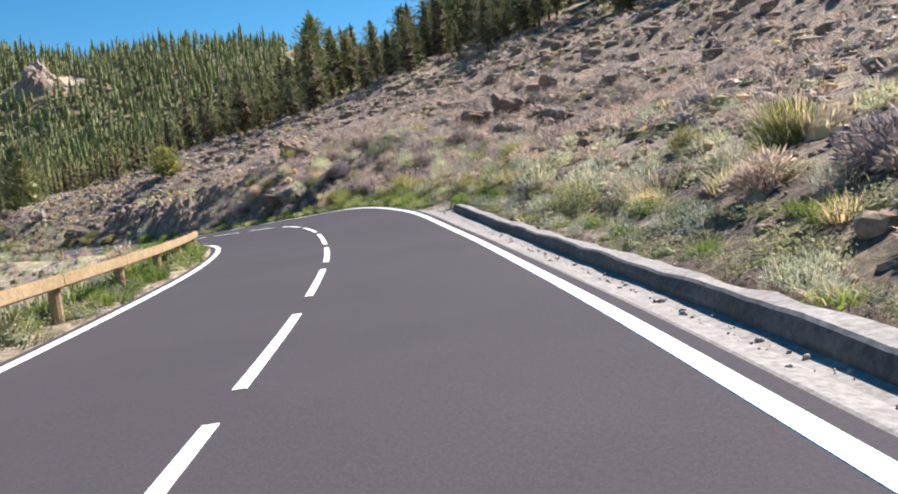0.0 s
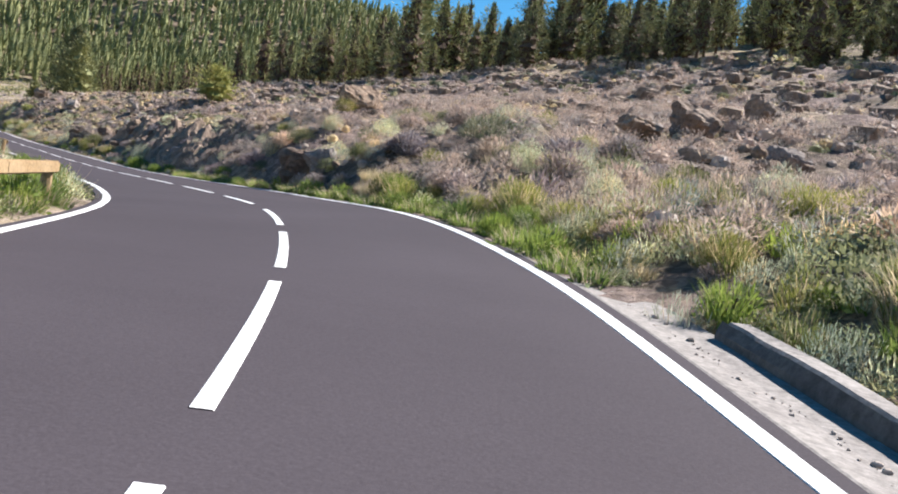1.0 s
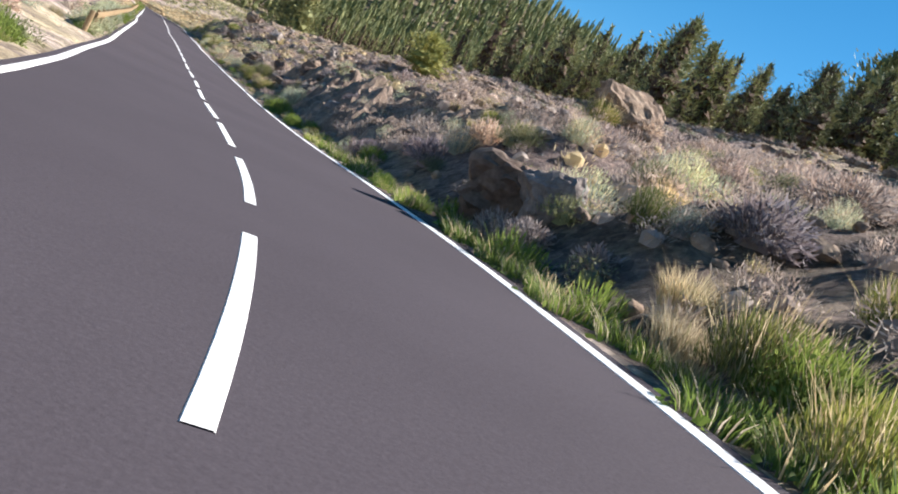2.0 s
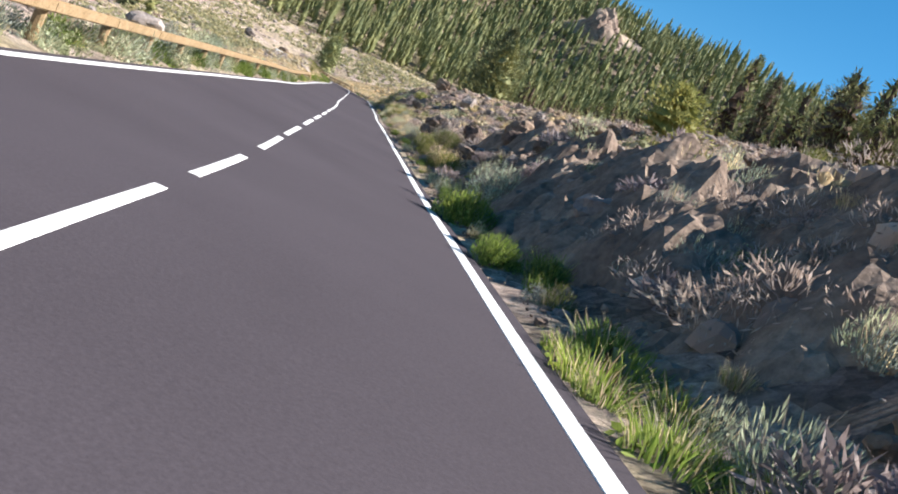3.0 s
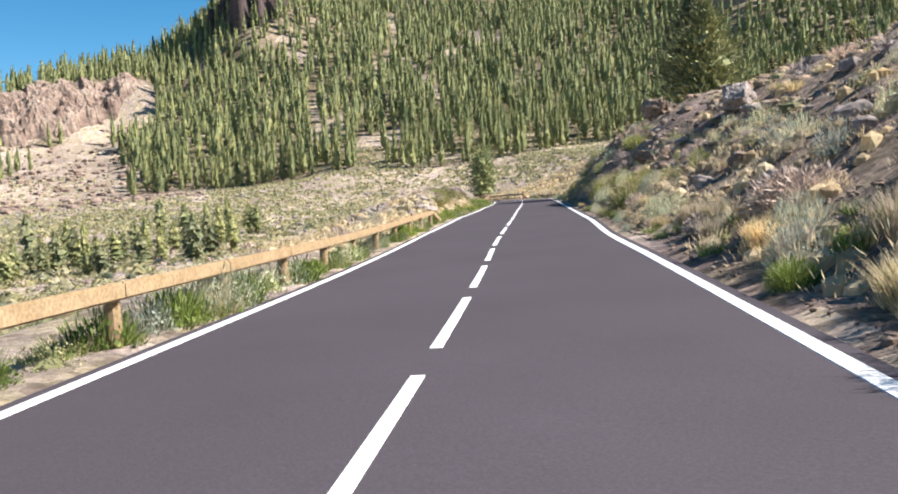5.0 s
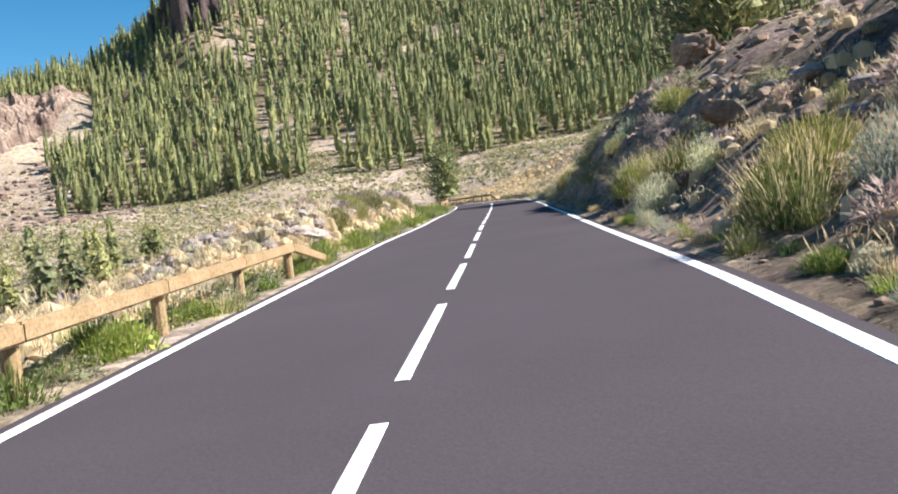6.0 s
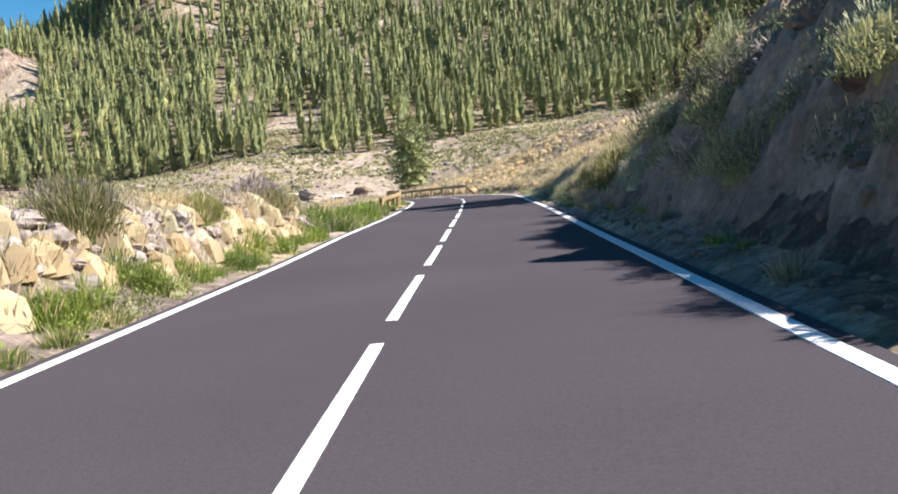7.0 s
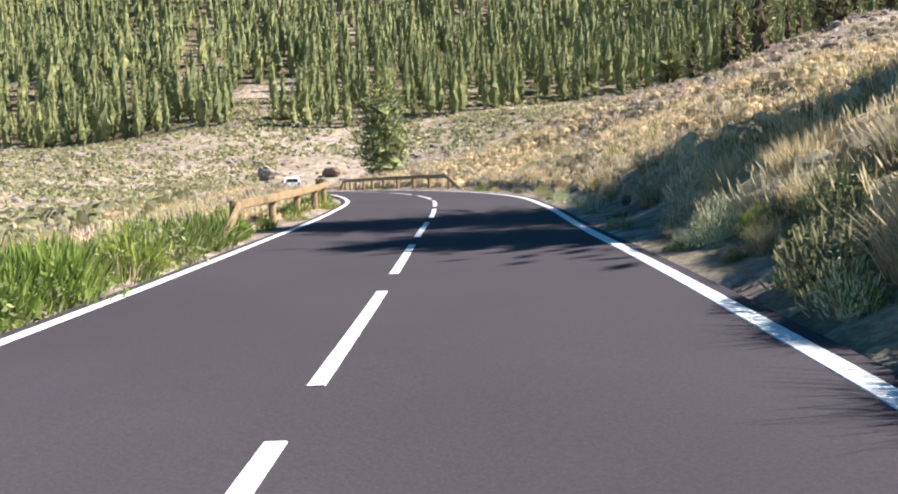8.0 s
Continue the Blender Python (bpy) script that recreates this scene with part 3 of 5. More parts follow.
def pine_shape(rng, h, width, clumps, per, size, bare=0.14, limbs=True, long=2.6, ragged=0.45, cone=False, core=(7, 9, 0.6), shade_core=False):
    """Trunk with limbs; a crown of ragged whorls of boughs, and needle clumps in a column round them. The last option
    puts the whorls in bark colour, as shade inside the crown.
    """
    lean = rng.normal(size=2) * 0.012 * h
    spine = lambda t: np.array((lean[0] * t * t, lean[1] * t * t, h * t))
    column = lambda t: ((1 - t ** 1.4) ** 0.85 + 0.05) if cone else (np.sin(np.pi * np.clip((t - bare * 0.6) / (1 - bare * 0.6), 0, 1) ** 0.62) ** 0.7 * 0.95 + 0.06)
    ts = np.linspace(0, 0.97, 7 if limbs else 3)
    trunk = [tube([spine(t) for t in ts], 0.016 * h * (1 - ts * 0.9) + 0.01, 7 if limbs else 4)]
    crown = []
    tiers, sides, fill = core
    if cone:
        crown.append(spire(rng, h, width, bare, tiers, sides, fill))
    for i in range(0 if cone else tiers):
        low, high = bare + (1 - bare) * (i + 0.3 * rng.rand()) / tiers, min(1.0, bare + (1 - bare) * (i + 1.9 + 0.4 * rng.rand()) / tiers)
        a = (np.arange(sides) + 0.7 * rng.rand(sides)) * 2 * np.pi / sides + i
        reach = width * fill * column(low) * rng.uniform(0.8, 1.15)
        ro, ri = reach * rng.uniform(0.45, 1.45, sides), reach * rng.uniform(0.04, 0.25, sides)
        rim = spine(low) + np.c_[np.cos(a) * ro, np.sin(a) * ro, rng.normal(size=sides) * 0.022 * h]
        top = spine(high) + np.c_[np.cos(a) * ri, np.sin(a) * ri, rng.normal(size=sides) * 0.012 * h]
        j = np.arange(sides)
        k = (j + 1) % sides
        (trunk if shade_core else crown).append((np.r_[rim, top], np.c_[j, k, sides + k, sides + j]))
    for i in range(clumps):
        t = bare + (1 - bare) * (i + rng.rand()) / clumps
        reach = width * column(t) * (1 - ragged + ragged * 1.7 * rng.rand())
        ang = i * 2.4 + rng.rand()
        tip = spine(t) + np.array((np.cos(ang) * reach * 0.7, np.sin(ang) * reach * 0.7, 0.10 * reach))
        if limbs and i % 3 == 0 and reach > 0.4:
            root = spine(max(t - 0.04, 0.02))
            trunk.append(tube([root, (root + tip) / 2 + (0, 0, -0.05), tip], [0.05, 0.035, 0.015], 4))
        q = tip + rng.normal(size=(per, 3)) * np.array((reach * 0.36, reach * 0.36, 0.030 * h))
        away = (q - spine(t)) / (reach + 0.1)
        out = away + np.array((0, 0, 0.35))
        d = turned(rng, per) * 0.55 + np.array((0, 0, 0.45)) + 0.7 * away
        crown.append(leaf_quads(q, size * (0.6 + 0.8 * rng.rand(per)), rng, long, d / np.linalg.norm(d, axis=1)[:, None], out / np.linalg.norm(out, axis=1)[:, None]))
    return merged(trunk), merged(crown)


def scattered(shape, places, scales, rng, tall=None):
    """Many turned and scaled copies of a shape, as one array."""
    v, f = shape
    n = len(places)
    a = rng.rand(n) * 2 * np.pi
    c, s = np.cos(a)[:, None], np.sin(a)[:, None]
    k = scales[:, None]
    kz = k if tall is None else tall[:, None]
    x = (v[None, :, 0] * c - v[None, :, 1] * s) * k + places[:, 0:1]
    y = (v[None, :, 0] * s + v[None, :, 1] * c) * k + places[:, 1:2]
    z = v[None, :, 2] * kz + places[:, 2:3]
    return np.stack([x, y, z], -1).reshape(-1, 3), (f[None] + (np.arange(n) * len(v))[:, None, None]).reshape(-1, f.shape[1])


def stuff(name, pieces, mat, label, category):
    v, f = merged(pieces)
    return tagged(part(name, mesh_of(name, v, f, mat), mat), label, category, kind="stuff")


def on_land(x, y, sink=0.05):
    z, s, e = land(x, y)
    return np.c_[x, y, z - sink], s, e


def at_sd(s, d, right=True):
    """Plan places at a station and a distance from the asphalt's edge."""
    e = WR + EDGE_R + d if right else -(WL + EDGE_L + d)
    return on_road(s, e)[:, :2]


# ---- pines ----
rng = np.random.RandomState(11)
near_pines = []
for k in range(5):
    h = 10.5
    # bark-coloured whorls inside the crown stand in for its inner shade
    wood_m, crown_m = pine_shape(rng, h, rng.uniform(1.5, 2.3), 44, 52, 0.10, rng.uniform(0.04, 0.16), True, 5.0, 0.72, core=(13, 11, 0.6), shade_core=True)
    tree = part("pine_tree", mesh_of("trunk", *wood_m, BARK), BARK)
    tagged(tree, "tall dark green mountain pine with ragged crown", "tree", "pines along the hillside")
    part("crown", mesh_of("crown", *crown_m, PINE), PINE, tree)
    near_pines.append(tree)
# here too the crown's inner shade is a bark-coloured core
mid_shapes = [pine_shape(rng, 10.5, 1.7, 26, 12, 0.2, 0.06, limbs=False, long=4.0, core=(10, 8, 0.5), shade_core=True) for k in range(4)]
far_shapes = [pine_shape(rng, 9.2, rng.uniform(1.5, 2.1), 32, 12, 0.13, rng.uniform(0.04, 0.14), False, 3.4, 0.75, True, (8, 7, 0.46)) for k in range(6)]
far_light = [pine_shape(rng, 9.0, rng.uniform(1.5, 2.1), 15, 6, 0.22, 0.05, False, 3.4, 0.6, True, (6, 6, 0.58)) for k in range(6)]


def forest_floor(x, y):
    """Ground, and whether pines grow there."""
    z, s, e = land(x, y)
    m, az, r, rb, rr = mountain(x, y)
    d = e - WR - EDGE_R
    wave = fbm(x, y, 30, 3)
    rim = np.interp(s, [20, 50, 70, 90, 106, 125, 140, 155, 200, 236], [58, 52, 42, 36, 29, 23, 30, 46, 46, 36])
    hill = (d > rim + wave * 5) & (s > -12) & (s < 236) & (d < 120) & (r < rb)
    edge = r > rb * 0.985 + wave * 12
    bare = np.zeros(len(x), bool)
    for a0, wob, near_r, far_r, half_w in ((55.2, 0.0, 150, 305, 0.45), (47.2, 3.0, 250, 440, 0.42), (50.6, 5.0, 180, 232, 0.5)):
        bend = fbm(r + wob * 50, r * 0 + wob, 45, 3) * 1.6 + fbm(x, y, 7, 2) * 0.25
        bare |= (np.abs(az - a0 - bend) < half_w * (0.35 + 1.1 * value_noise(r / 17, r * 0 + wob))) & (r > near_r) & (r < far_r)
    crag = ((az > 69 + wave * 1.2) & (az < 92) & (r < 326 + wave * 5) & (fbm(x + 70, y, 14, 3) < 0.95)) | ((az > 65.6) & (az < 92) & (r > 322) & (r < 352 + wave * 4))
    dome_ = np.hypot(x + 198, (y - 413) * 0.9) < 17 + wave * 6
    tower = np.hypot(x + 376, y - 297) < 15
    slope = edge & ~bare & ~crag & ~dome_ & ~tower & (az > -25) & (az < 90) & (r < rr + 14) & ((fbm(x, y, 22, 3) > -0.62) | (az < 36))
    return z, hill, slope & ~hill, d


_, g_hill, g_slope, _ = forest_floor(gx, gy)
wooded = (g_hill | g_slope).reshape(len(us), len(vs))[:-1, :-1].ravel()
ground.data.polygons.foreach_set("material_index", np.where(wooded, 2, rubbly).astype(np.int32))


def jittered(u0, u1, v0, v1, gap, rng):
    u, v = np.meshgrid(np.arange(u0, u1, gap), np.arange(v0, v1, gap), indexing="ij")
    u, v = u.ravel() + rng.uniform(-0.48, 0.48, u.size) * gap, v.ravel() + rng.uniform(-0.48, 0.48, v.size) * gap
    return u * U_AX[0] + v * V_AX[0], u * U_AX[1] + v * V_AX[1]


hx, hy = jittered(-20, 330, 14, 140, 4.0, rng)
thin = (rng.rand(len(hx)) < 0.8) & (fbm(hx, hy, 11, 2) > -0.5)
hx, hy = hx[thin], hy[thin]
hz, hill, _, hd = forest_floor(hx, hy)
hx, hy, hz, hd = hx[hill], hy[hill], hz[hill], hd[hill]
front = np.argsort(np.hypot(hx + 5, hy - 40))      # those nearest the bend one by one
picked, others = front[:170], front[170:]
for n, i in enumerate(picked):
    k = rng.uniform(0.55, 0.92) if rng.rand() < 0.75 else rng.uniform(0.3, 0.55)
    m = Matrix.Translation((hx[i], hy[i], hz[i] - 0.1)) @ Matrix.Rotation(rng.rand() * 6.28, 4, "Z") @ Matrix.Diagonal((k * 1.1, k * 1.1, k * rng.uniform(0.9, 1.15), 1))
    if n < len(near_pines):
        near_pines[n].matrix_basis = m
    else:
        c = copy_thing(near_pines[n % len(near_pines)], Matrix())
        c.matrix_basis = m
P = np.c_[hx, hy, hz - 0.1][others]
kind = rng.randint(0, 4, len(P))
S_ = rng.uniform(0.5, 0.95, len(P))
stuff("pine_trunks", [scattered(mid_shapes[k][0], P[kind == k], S_[kind == k], np.random.RandomState(k)) for k in range(4)], BARK, "brown trunks of the pine wood, with dark cores for crown shade", "trees")
stuff("pine_wood", [scattered(mid_shapes[k][1], P[kind == k], S_[kind == k], np.random.RandomState(k)) for k in range(4)], PINE, "dense dark green pine wood above the slope", "trees")
mx, my = jittered(120, 600, -360, 260, 3.9, rng)
q = np.degrees(np.arctan2(-(mx - HUB[0]), my - HUB[1]))
keep = (q > 5) & (q < 100)
mx, my = mx[keep], my[keep]
mz, _, slope, _ = forest_floor(mx, my)
P = np.c_[mx, my, mz - 0.2][slope]
kind, S_ = rng.randint(0, 6, len(P)), np.where(rng.rand(len(P)) < 0.25, rng.uniform(0.35, 0.7, len(P)), rng.uniform(0.75, 1.25, len(P)))
tall = S_ * rng.uniform(0.9, 1.3, len(P))
distant = np.hypot(P[:, 0] - HUB[0], P[:, 1] - HUB[1]) > 235
kind = kind + 6 * distant
far_all = far_shapes + far_light
stuff("mountain_trunks", [scattered(far_all[k][0], P[kind == k], S_[kind == k], np.random.RandomState(k), tall[kind == k]) for k in range(12)], BARK, "thin trunks of the mountain pine forest", "trees")
stuff("mountain_forest", [scattered(far_all[k][1], P[kind == k], S_[kind == k], np.random.RandomState(k), tall[kind == k]) for k in range(12)], FOREST, "green pine forest covering the mountainside", "trees")


# ---- roadside plants: one of each kind and shape, then copies ----
def plant(name, main, mat, label, category, extra, second=None):
    """A plant: what makes its outline, and under it its other growth."""
    ob = part(name, mesh_of(name, *main, mat), mat)
    tagged(ob, label, category, category + "s by the road")
    for piece in (extra, second):
        if piece:
            part(piece[0], mesh_of(piece[0], *piece[1], piece[2]), piece[2], ob)
    return ob


def two_leaf(rng, n, r, h, size):
    """A leafy dome with short twigs poking out."""
    return merged([mound(rng, r * 0.45, h * 0.45), leaf_dome(rng, n, r, h, size), spikes(rng, n // 4, r * 1.08, h * 1.1)])


def woody(rng, n, r, h):
    return blades(rng, n, r, h, 1.0, 0.02, 0.1)


rng = np.random.RandomState(5)
KINDS = {"broom": [], "grass": [], "twig": [], "fresh": [], "sage": [], "olive": [], "verge": []}
SPARE = {k: [] for k in KINDS}      # the same plants with fewer, broader leaves, for further off
for k in range(5):
    full = k < 2
    n, w, shelf = (0.8, 1.05, KINDS) if full else (0.175, 2.0, SPARE)
    c = lambda m: int(m * n)
    heart = lambda r, h: mound(rng, r if full else 0.62 * r, h if full else 0.62 * h)
    stem = lambda h: tube([(0, 0, -0.06), (0.02, 0.01, 0.4 * h), (0.05, -0.02, 0.8 * h)], [0.03, 0.022, 0.008], 5)
    wood = lambda m, r, h: ("woody_base", woody(rng, c(m), r, h) if full else stem(h), BARK)
    shelf["broom"].append(plant("broom_bush", merged([heart(0.22, 0.3), spikes(rng, c(2300), 0.52, 0.62, 0.66 * w ** 0.7), blades(rng, c(380), 0.5, 0.66, 0.7, 0.008 * w, 0.1)]), BROOM,
                                "yellow-green broom bush with dry flower stalks on the bank", "bush", ("dry_crown", merged([blades(rng, c(230), 0.6, 0.84, 0.85, 0.0065 * w, 0.08), spikes(rng, c(420), 0.56, 0.72, 0.5 * w ** 0.7)]), STRAW)))
    shelf["grass"].append(plant("grass_tuft", merged([heart(0.15, 0.17), blades(rng, c(1100), 0.5, 0.56, 0.6, 0.006 * w, 0.25), spikes(rng, c(500), 0.42, 0.36, 0.6 * w ** 0.7)]), STRAW,
                                "dry straw-coloured grass tuft", "grass", ("green_base", blades(rng, c(300), 0.4, 0.42, 0.7, 0.010 * w), BROOM)))
    shelf["twig"].append(plant("dry_shrub", merged([heart(0.27, 0.24), twig_dome(rng, c(1500), 0.62, 0.62, 0.62 * w ** 0.7), blades(rng, c(260), 0.5, 0.66, 1.0, 0.009 * w)]), GREY_TWIG,
                               "leafless grey-lilac shrub on the stony slope", "shrub", wood(60, 0.3, 0.4)))
    shelf["fresh"].append(plant("green_bush", merged([heart(0.24, 0.24), spikes(rng, c(1500), 0.48, 0.5, 0.7 * w ** 0.7), leaf_dome(rng, c(700), 0.45, 0.42, 0.028 * w ** 0.8)]), FRESH, "bright green leafy bush at the road's edge", "bush",
                                wood(60, 0.25, 0.4), ("young_growth", blades(rng, c(520), 0.46, 0.66, 0.6, 0.008 * w, 0.15), FRESH)))
    shelf["sage"].append(plant("sage_bush", merged([heart(0.28, 0.32), spikes(rng, c(1900), 0.58, 0.72, 0.62 * w ** 0.8), leaf_dome(rng, c(700), 0.5, 0.55, 0.028 * w ** 0.8)]), SAGE, "pale grey-green sage bush", "bush",
                               ("dry_crown", blades(rng, c(120), 0.5, 0.92, 0.7, 0.009 * w, 0.1), STRAW)))
    shelf["olive"].append(plant("low_shrub", two_leaf(rng, c(2200), 0.6, 0.48, 0.022 * w ** 0.7), OLIVE, "low olive-green shrub on stony ground", "shrub", wood(60, 0.3, 0.35)))
    shelf["verge"].append(plant("verge_grass", merged([blades(rng, c(900), 0.65, 0.42, 0.7, 0.009 * w, 0.4), leaf_dome(rng, c(200), 0.55, 0.14, 0.045 * w)]), FRESH,
                                "fresh green grass along the asphalt's edge", "grass", ("dry_growth", blades(rng, c(300), 0.65, 0.5, 0.8, 0.008 * w, 0.4), STRAW)))
used, spent = {k: 0 for k in KINDS}, {k: 0 for k in KINDS}


def set_plant(kind, x, y, size, tall=1.0, sink=0.06, near=False):
    z = float(land(np.array([x]), np.array([y]))[0][0])
    shapes, tally = (KINDS[kind], used) if near else (SPARE[kind], spent)
    n = tally[kind]
    ob = shapes[n] if n < len(shapes) else copy_thing(shapes[n % len(shapes)], Matrix())
    ob.matrix_basis = Matrix.Translation((x, y, z - sink * size)) @ Matrix.Rotation(rng.rand() * 6.28, 4, "Z") @ Matrix.Diagonal((size, size * rng.uniform(0.85, 1.15), size * tall, 1))
    tally[kind] += 1
    return ob


# station, distance beyond the asphalt's edge (left of the road: minus), kind, size
BY_THE_KERB = [
    (9.6, 3.1, "broom", 0.75), (10.9, 3.3, "twig", 0.85), (12.4, 2.6, "twig", 0.8), (14.6, 4.6, "grass", 1.1), (15, 4.4, "broom", 1.3), (15.8, 2.3, "grass", 0.9),
    (17.2, 2.5, "grass", 0.9), (19.1, 2, "olive", 1.2), (20.4, 5.1, "broom", 0.8), (25.6, 2.4, "broom", 0.7), (26.2, 3, "sage", 0.8), (27.6, 1.8, "broom", 0.75),
    (30.5, 2, "olive", 0.9),
]
IN_THE_BEND = [
    (31.5, 1.4, "grass", 1.1), (31.7, 1.5, "broom", 1), (32.6, 1.1, "fresh", 0.9), (34.1, 1.6, "broom", 1.25), (35.2, 1.2, "broom", 0.8), (37.2, 3.3, "sage", 1.1),
    (38.6, 0.9, "broom", 1.1), (39.6, 1.2, "fresh", 1.2), (40.3, 1.2, "broom", 1.25), (41.2, 1, "grass", 1.2), (42, 1.4, "grass", 1.3), (42.3, 5, "olive", 1.5),
    (44.5, 2, "broom", 0.8), (46.6, 1.9, "twig", 0.9), (47.4, 4.4, "sage", 1.3), (49.6, 5.2, "sage", 1.2), (52.5, 1.6, "twig", 1), (54.5, 1, "fresh", 0.9),
]
ON_THE_CUTTING = [
    (62.6, 0.9, "fresh", 0.75), (63.2, 0.3, "fresh", 0.8), (66.8, 1.3, "grass", 0.7), (67.1, 0.4, "fresh", 1.35), (69.2, 1.2, "sage", 1.55), (78.2, 1.1, "broom", 1.1), (90.6, 1.2, "broom", 0.9), (70.5, 2.2, "twig", 1), (77, 1.9, "twig", 0.7), (80.2, 1.0, "broom", 1.0), (85.3, 1, "broom", 1.2),
    (85.8, 1.6, "broom", 1.45), (87.3, 1.3, "broom", 0.95), (91.8, 0.6, "fresh", 0.6), (93.6, 1, "fresh", 0.7), (94.6, 0.8, "grass", 1), (95.4, 1.8, "sage", 1.2),
    (96, 1.2, "sage", 1.1),
]
ON_THE_VERGE = [
    (97, 1.5, "sage", 1.1), (97.6, 0.9, "grass", 1.2), (99, 1.4, "grass", 1.3), (99.6, 0.5, "fresh", 0.65), (100.6, 0.9, "sage", 1), (101.5, 1.2, "sage", 1),
    (102.6, 1.1, "grass", 1.2), (103.5, 1.8, "twig", 1.1), (104, 1.6, "grass", 1.2), (105.4, 1, "grass", 1.1), (106.5, 1.3, "grass", 1.2), (108.2, 1.2, "grass", 1.2),
    (110.5, 0.9, "grass", 0.9), (112.3, 1.1, "sage", 1.1), (116, 1.3, "grass", 1), (117.7, 0.5, "fresh", 0.5), (119.3, 1.9, "sage", 1.2), (120.6, 1.15, "broom", 1.5),
    (121.8, 1.9, "broom", 1.3),
]
ON_THE_BANK = [
    (127.1, 0.5, "sage", 0.55), (127.8, 1.9, "sage", 1.1), (128.4, 0.3, "fresh", 0.45), (128.9, 1.0, "sage", 1.45), (130.4, 1.9, "broom", 1.5), (131.2, 2.4, "broom", 1.2), (134.0, 1.5, "broom", 1.8),
    (134.9, 1.9, "broom", 1.5), (138.7, 3.7, "broom", 1.4), (139.6, 3.9, "fresh", 1.2), (137.5, 3.0, "twig", 1.0), (143.2, 1.2, "olive", 1.2), (142.0, 2.4, "sage", 1.0), (145.2, 1.6, "olive", 1.3),
    (146.8, 1.2, "olive", 0.9), (147.3, 2.4, "olive", 1.3), (148.9, 1.7, "sage", 1.0),
]
PAST_THE_BANK = [
    (150.6, 1.2, "sage", 1.2), (151.4, 2.2, "olive", 1.7), (152.3, 1.0, "sage", 0.7), (153.9, 1.2, "broom", 1.6), (155.8, 1.5, "grass", 1.5), (157.0, 1.4, "broom", 1.3),
    (156.5, 1.6, "grass", 1.4), (156.8, 2.4, "grass", 1.7), (158.5, 1.9, "grass", 1.5), (158.6, 1.5, "olive", 0.9), (159.8, 2.5, "broom", 1.4), (160.8, 1.3, "olive", 0.9),
    (161, 1.9, "grass", 1.5), (161.4, 2.3, "grass", 1.6), (162.2, 0.95, "fresh", 0.7), (163.2, 0.75, "sage", 0.9), (163.4, 1.9, "grass", 1.5), (164.8, 2.6, "grass", 1.7),
    (165.2, 0.9, "sage", 0.9), (165.5, 1.7, "grass", 1.3), (169, 1.3, "grass", 1.2), (173, 1.2, "grass", 1),
]
BY_THE_RAIL = [
    (71.3, -0.9, "fresh", 1), (73, -0.75, "fresh", 0.8), (77.8, -0.8, "sage", 1.5), (80.9, -0.9, "sage", 1.6), (82.2, -0.9, "sage", 1.5), (86, -0.75, "fresh", 0.7),
    (88.3, -0.5, "fresh", 0.65), (90.4, -0.6, "fresh", 0.85), (92.7, -0.8, "sage", 1.22), (95.5, -0.6, "fresh", 0.9), (96.6, -0.7, "fresh", 0.8), (101.2, -0.6, "sage", 1.08),
    (118.5, -0.6, "fresh", 0.95), (121.1, -0.5, "fresh", 0.6),
]
ON_THE_HEAP = [
    (134.6, -1.2, "broom", 1.1), (136.3, -0.7, "fresh", 0.8), (138.2, -1.3, "broom", 1.2), (139.4, -1.7, "broom", 1.2), (140.7, -0.8, "fresh", 0.9), (142.9, -1.5, "broom", 1.3), (143.2, -0.8, "fresh", 0.9),
    (145, -2.6, "twig", 1.2), (146.9, -0.7, "fresh", 0.8), (147.6, -1.4, "broom", 1.0), (147.4, -2, "grass", 1.2), (149, -2.4, "grass", 1.3), (151, -2.2, "grass", 1.3), (151.5, -0.6, "fresh", 0.6),
]
PAST_THE_HEAP = [
    (152.6, -1.3, "broom", 1.1), (153, -1.9, "twig", 1.2), (154.1, -0.5, "fresh", 0.6), (155, -2.4, "grass", 1.4), (157, -2, "grass", 1.3), (157.8, -0.7, "fresh", 0.9),
    (158.9, -0.8, "fresh", 0.8), (159.5, -2.2, "twig", 1.2), (160.4, -0.9, "fresh", 1.1), (161, -2.6, "grass", 1.4), (161.8, -0.6, "fresh", 1), (162.3, -0.9, "fresh", 1.2),
    (164.5, -2.4, "grass", 1.3), (168, -2.2, "grass", 1.2),
]
for s, d, kind, size in BY_THE_KERB + IN_THE_BEND + ON_THE_CUTTING + ON_THE_VERGE + ON_THE_BANK + PAST_THE_BANK + BY_THE_RAIL + ON_THE_HEAP + PAST_THE_HEAP:
    p = at_sd(s, abs(d), d > 0)[0]
    set_plant(kind, p[0], p[1], size * (0.85 if kind in ("grass", "sage") else 1.0), near=True)


def strew(n, s0, s1, d0, d1, right, power=1.0):
    s, d = rng.uniform(s0, s1, n), d0 + (d1 - d0) * rng.rand(n) ** power
    return np.array([at_sd(a, b, right)[0] for a, b in zip(s, d)]), s, d


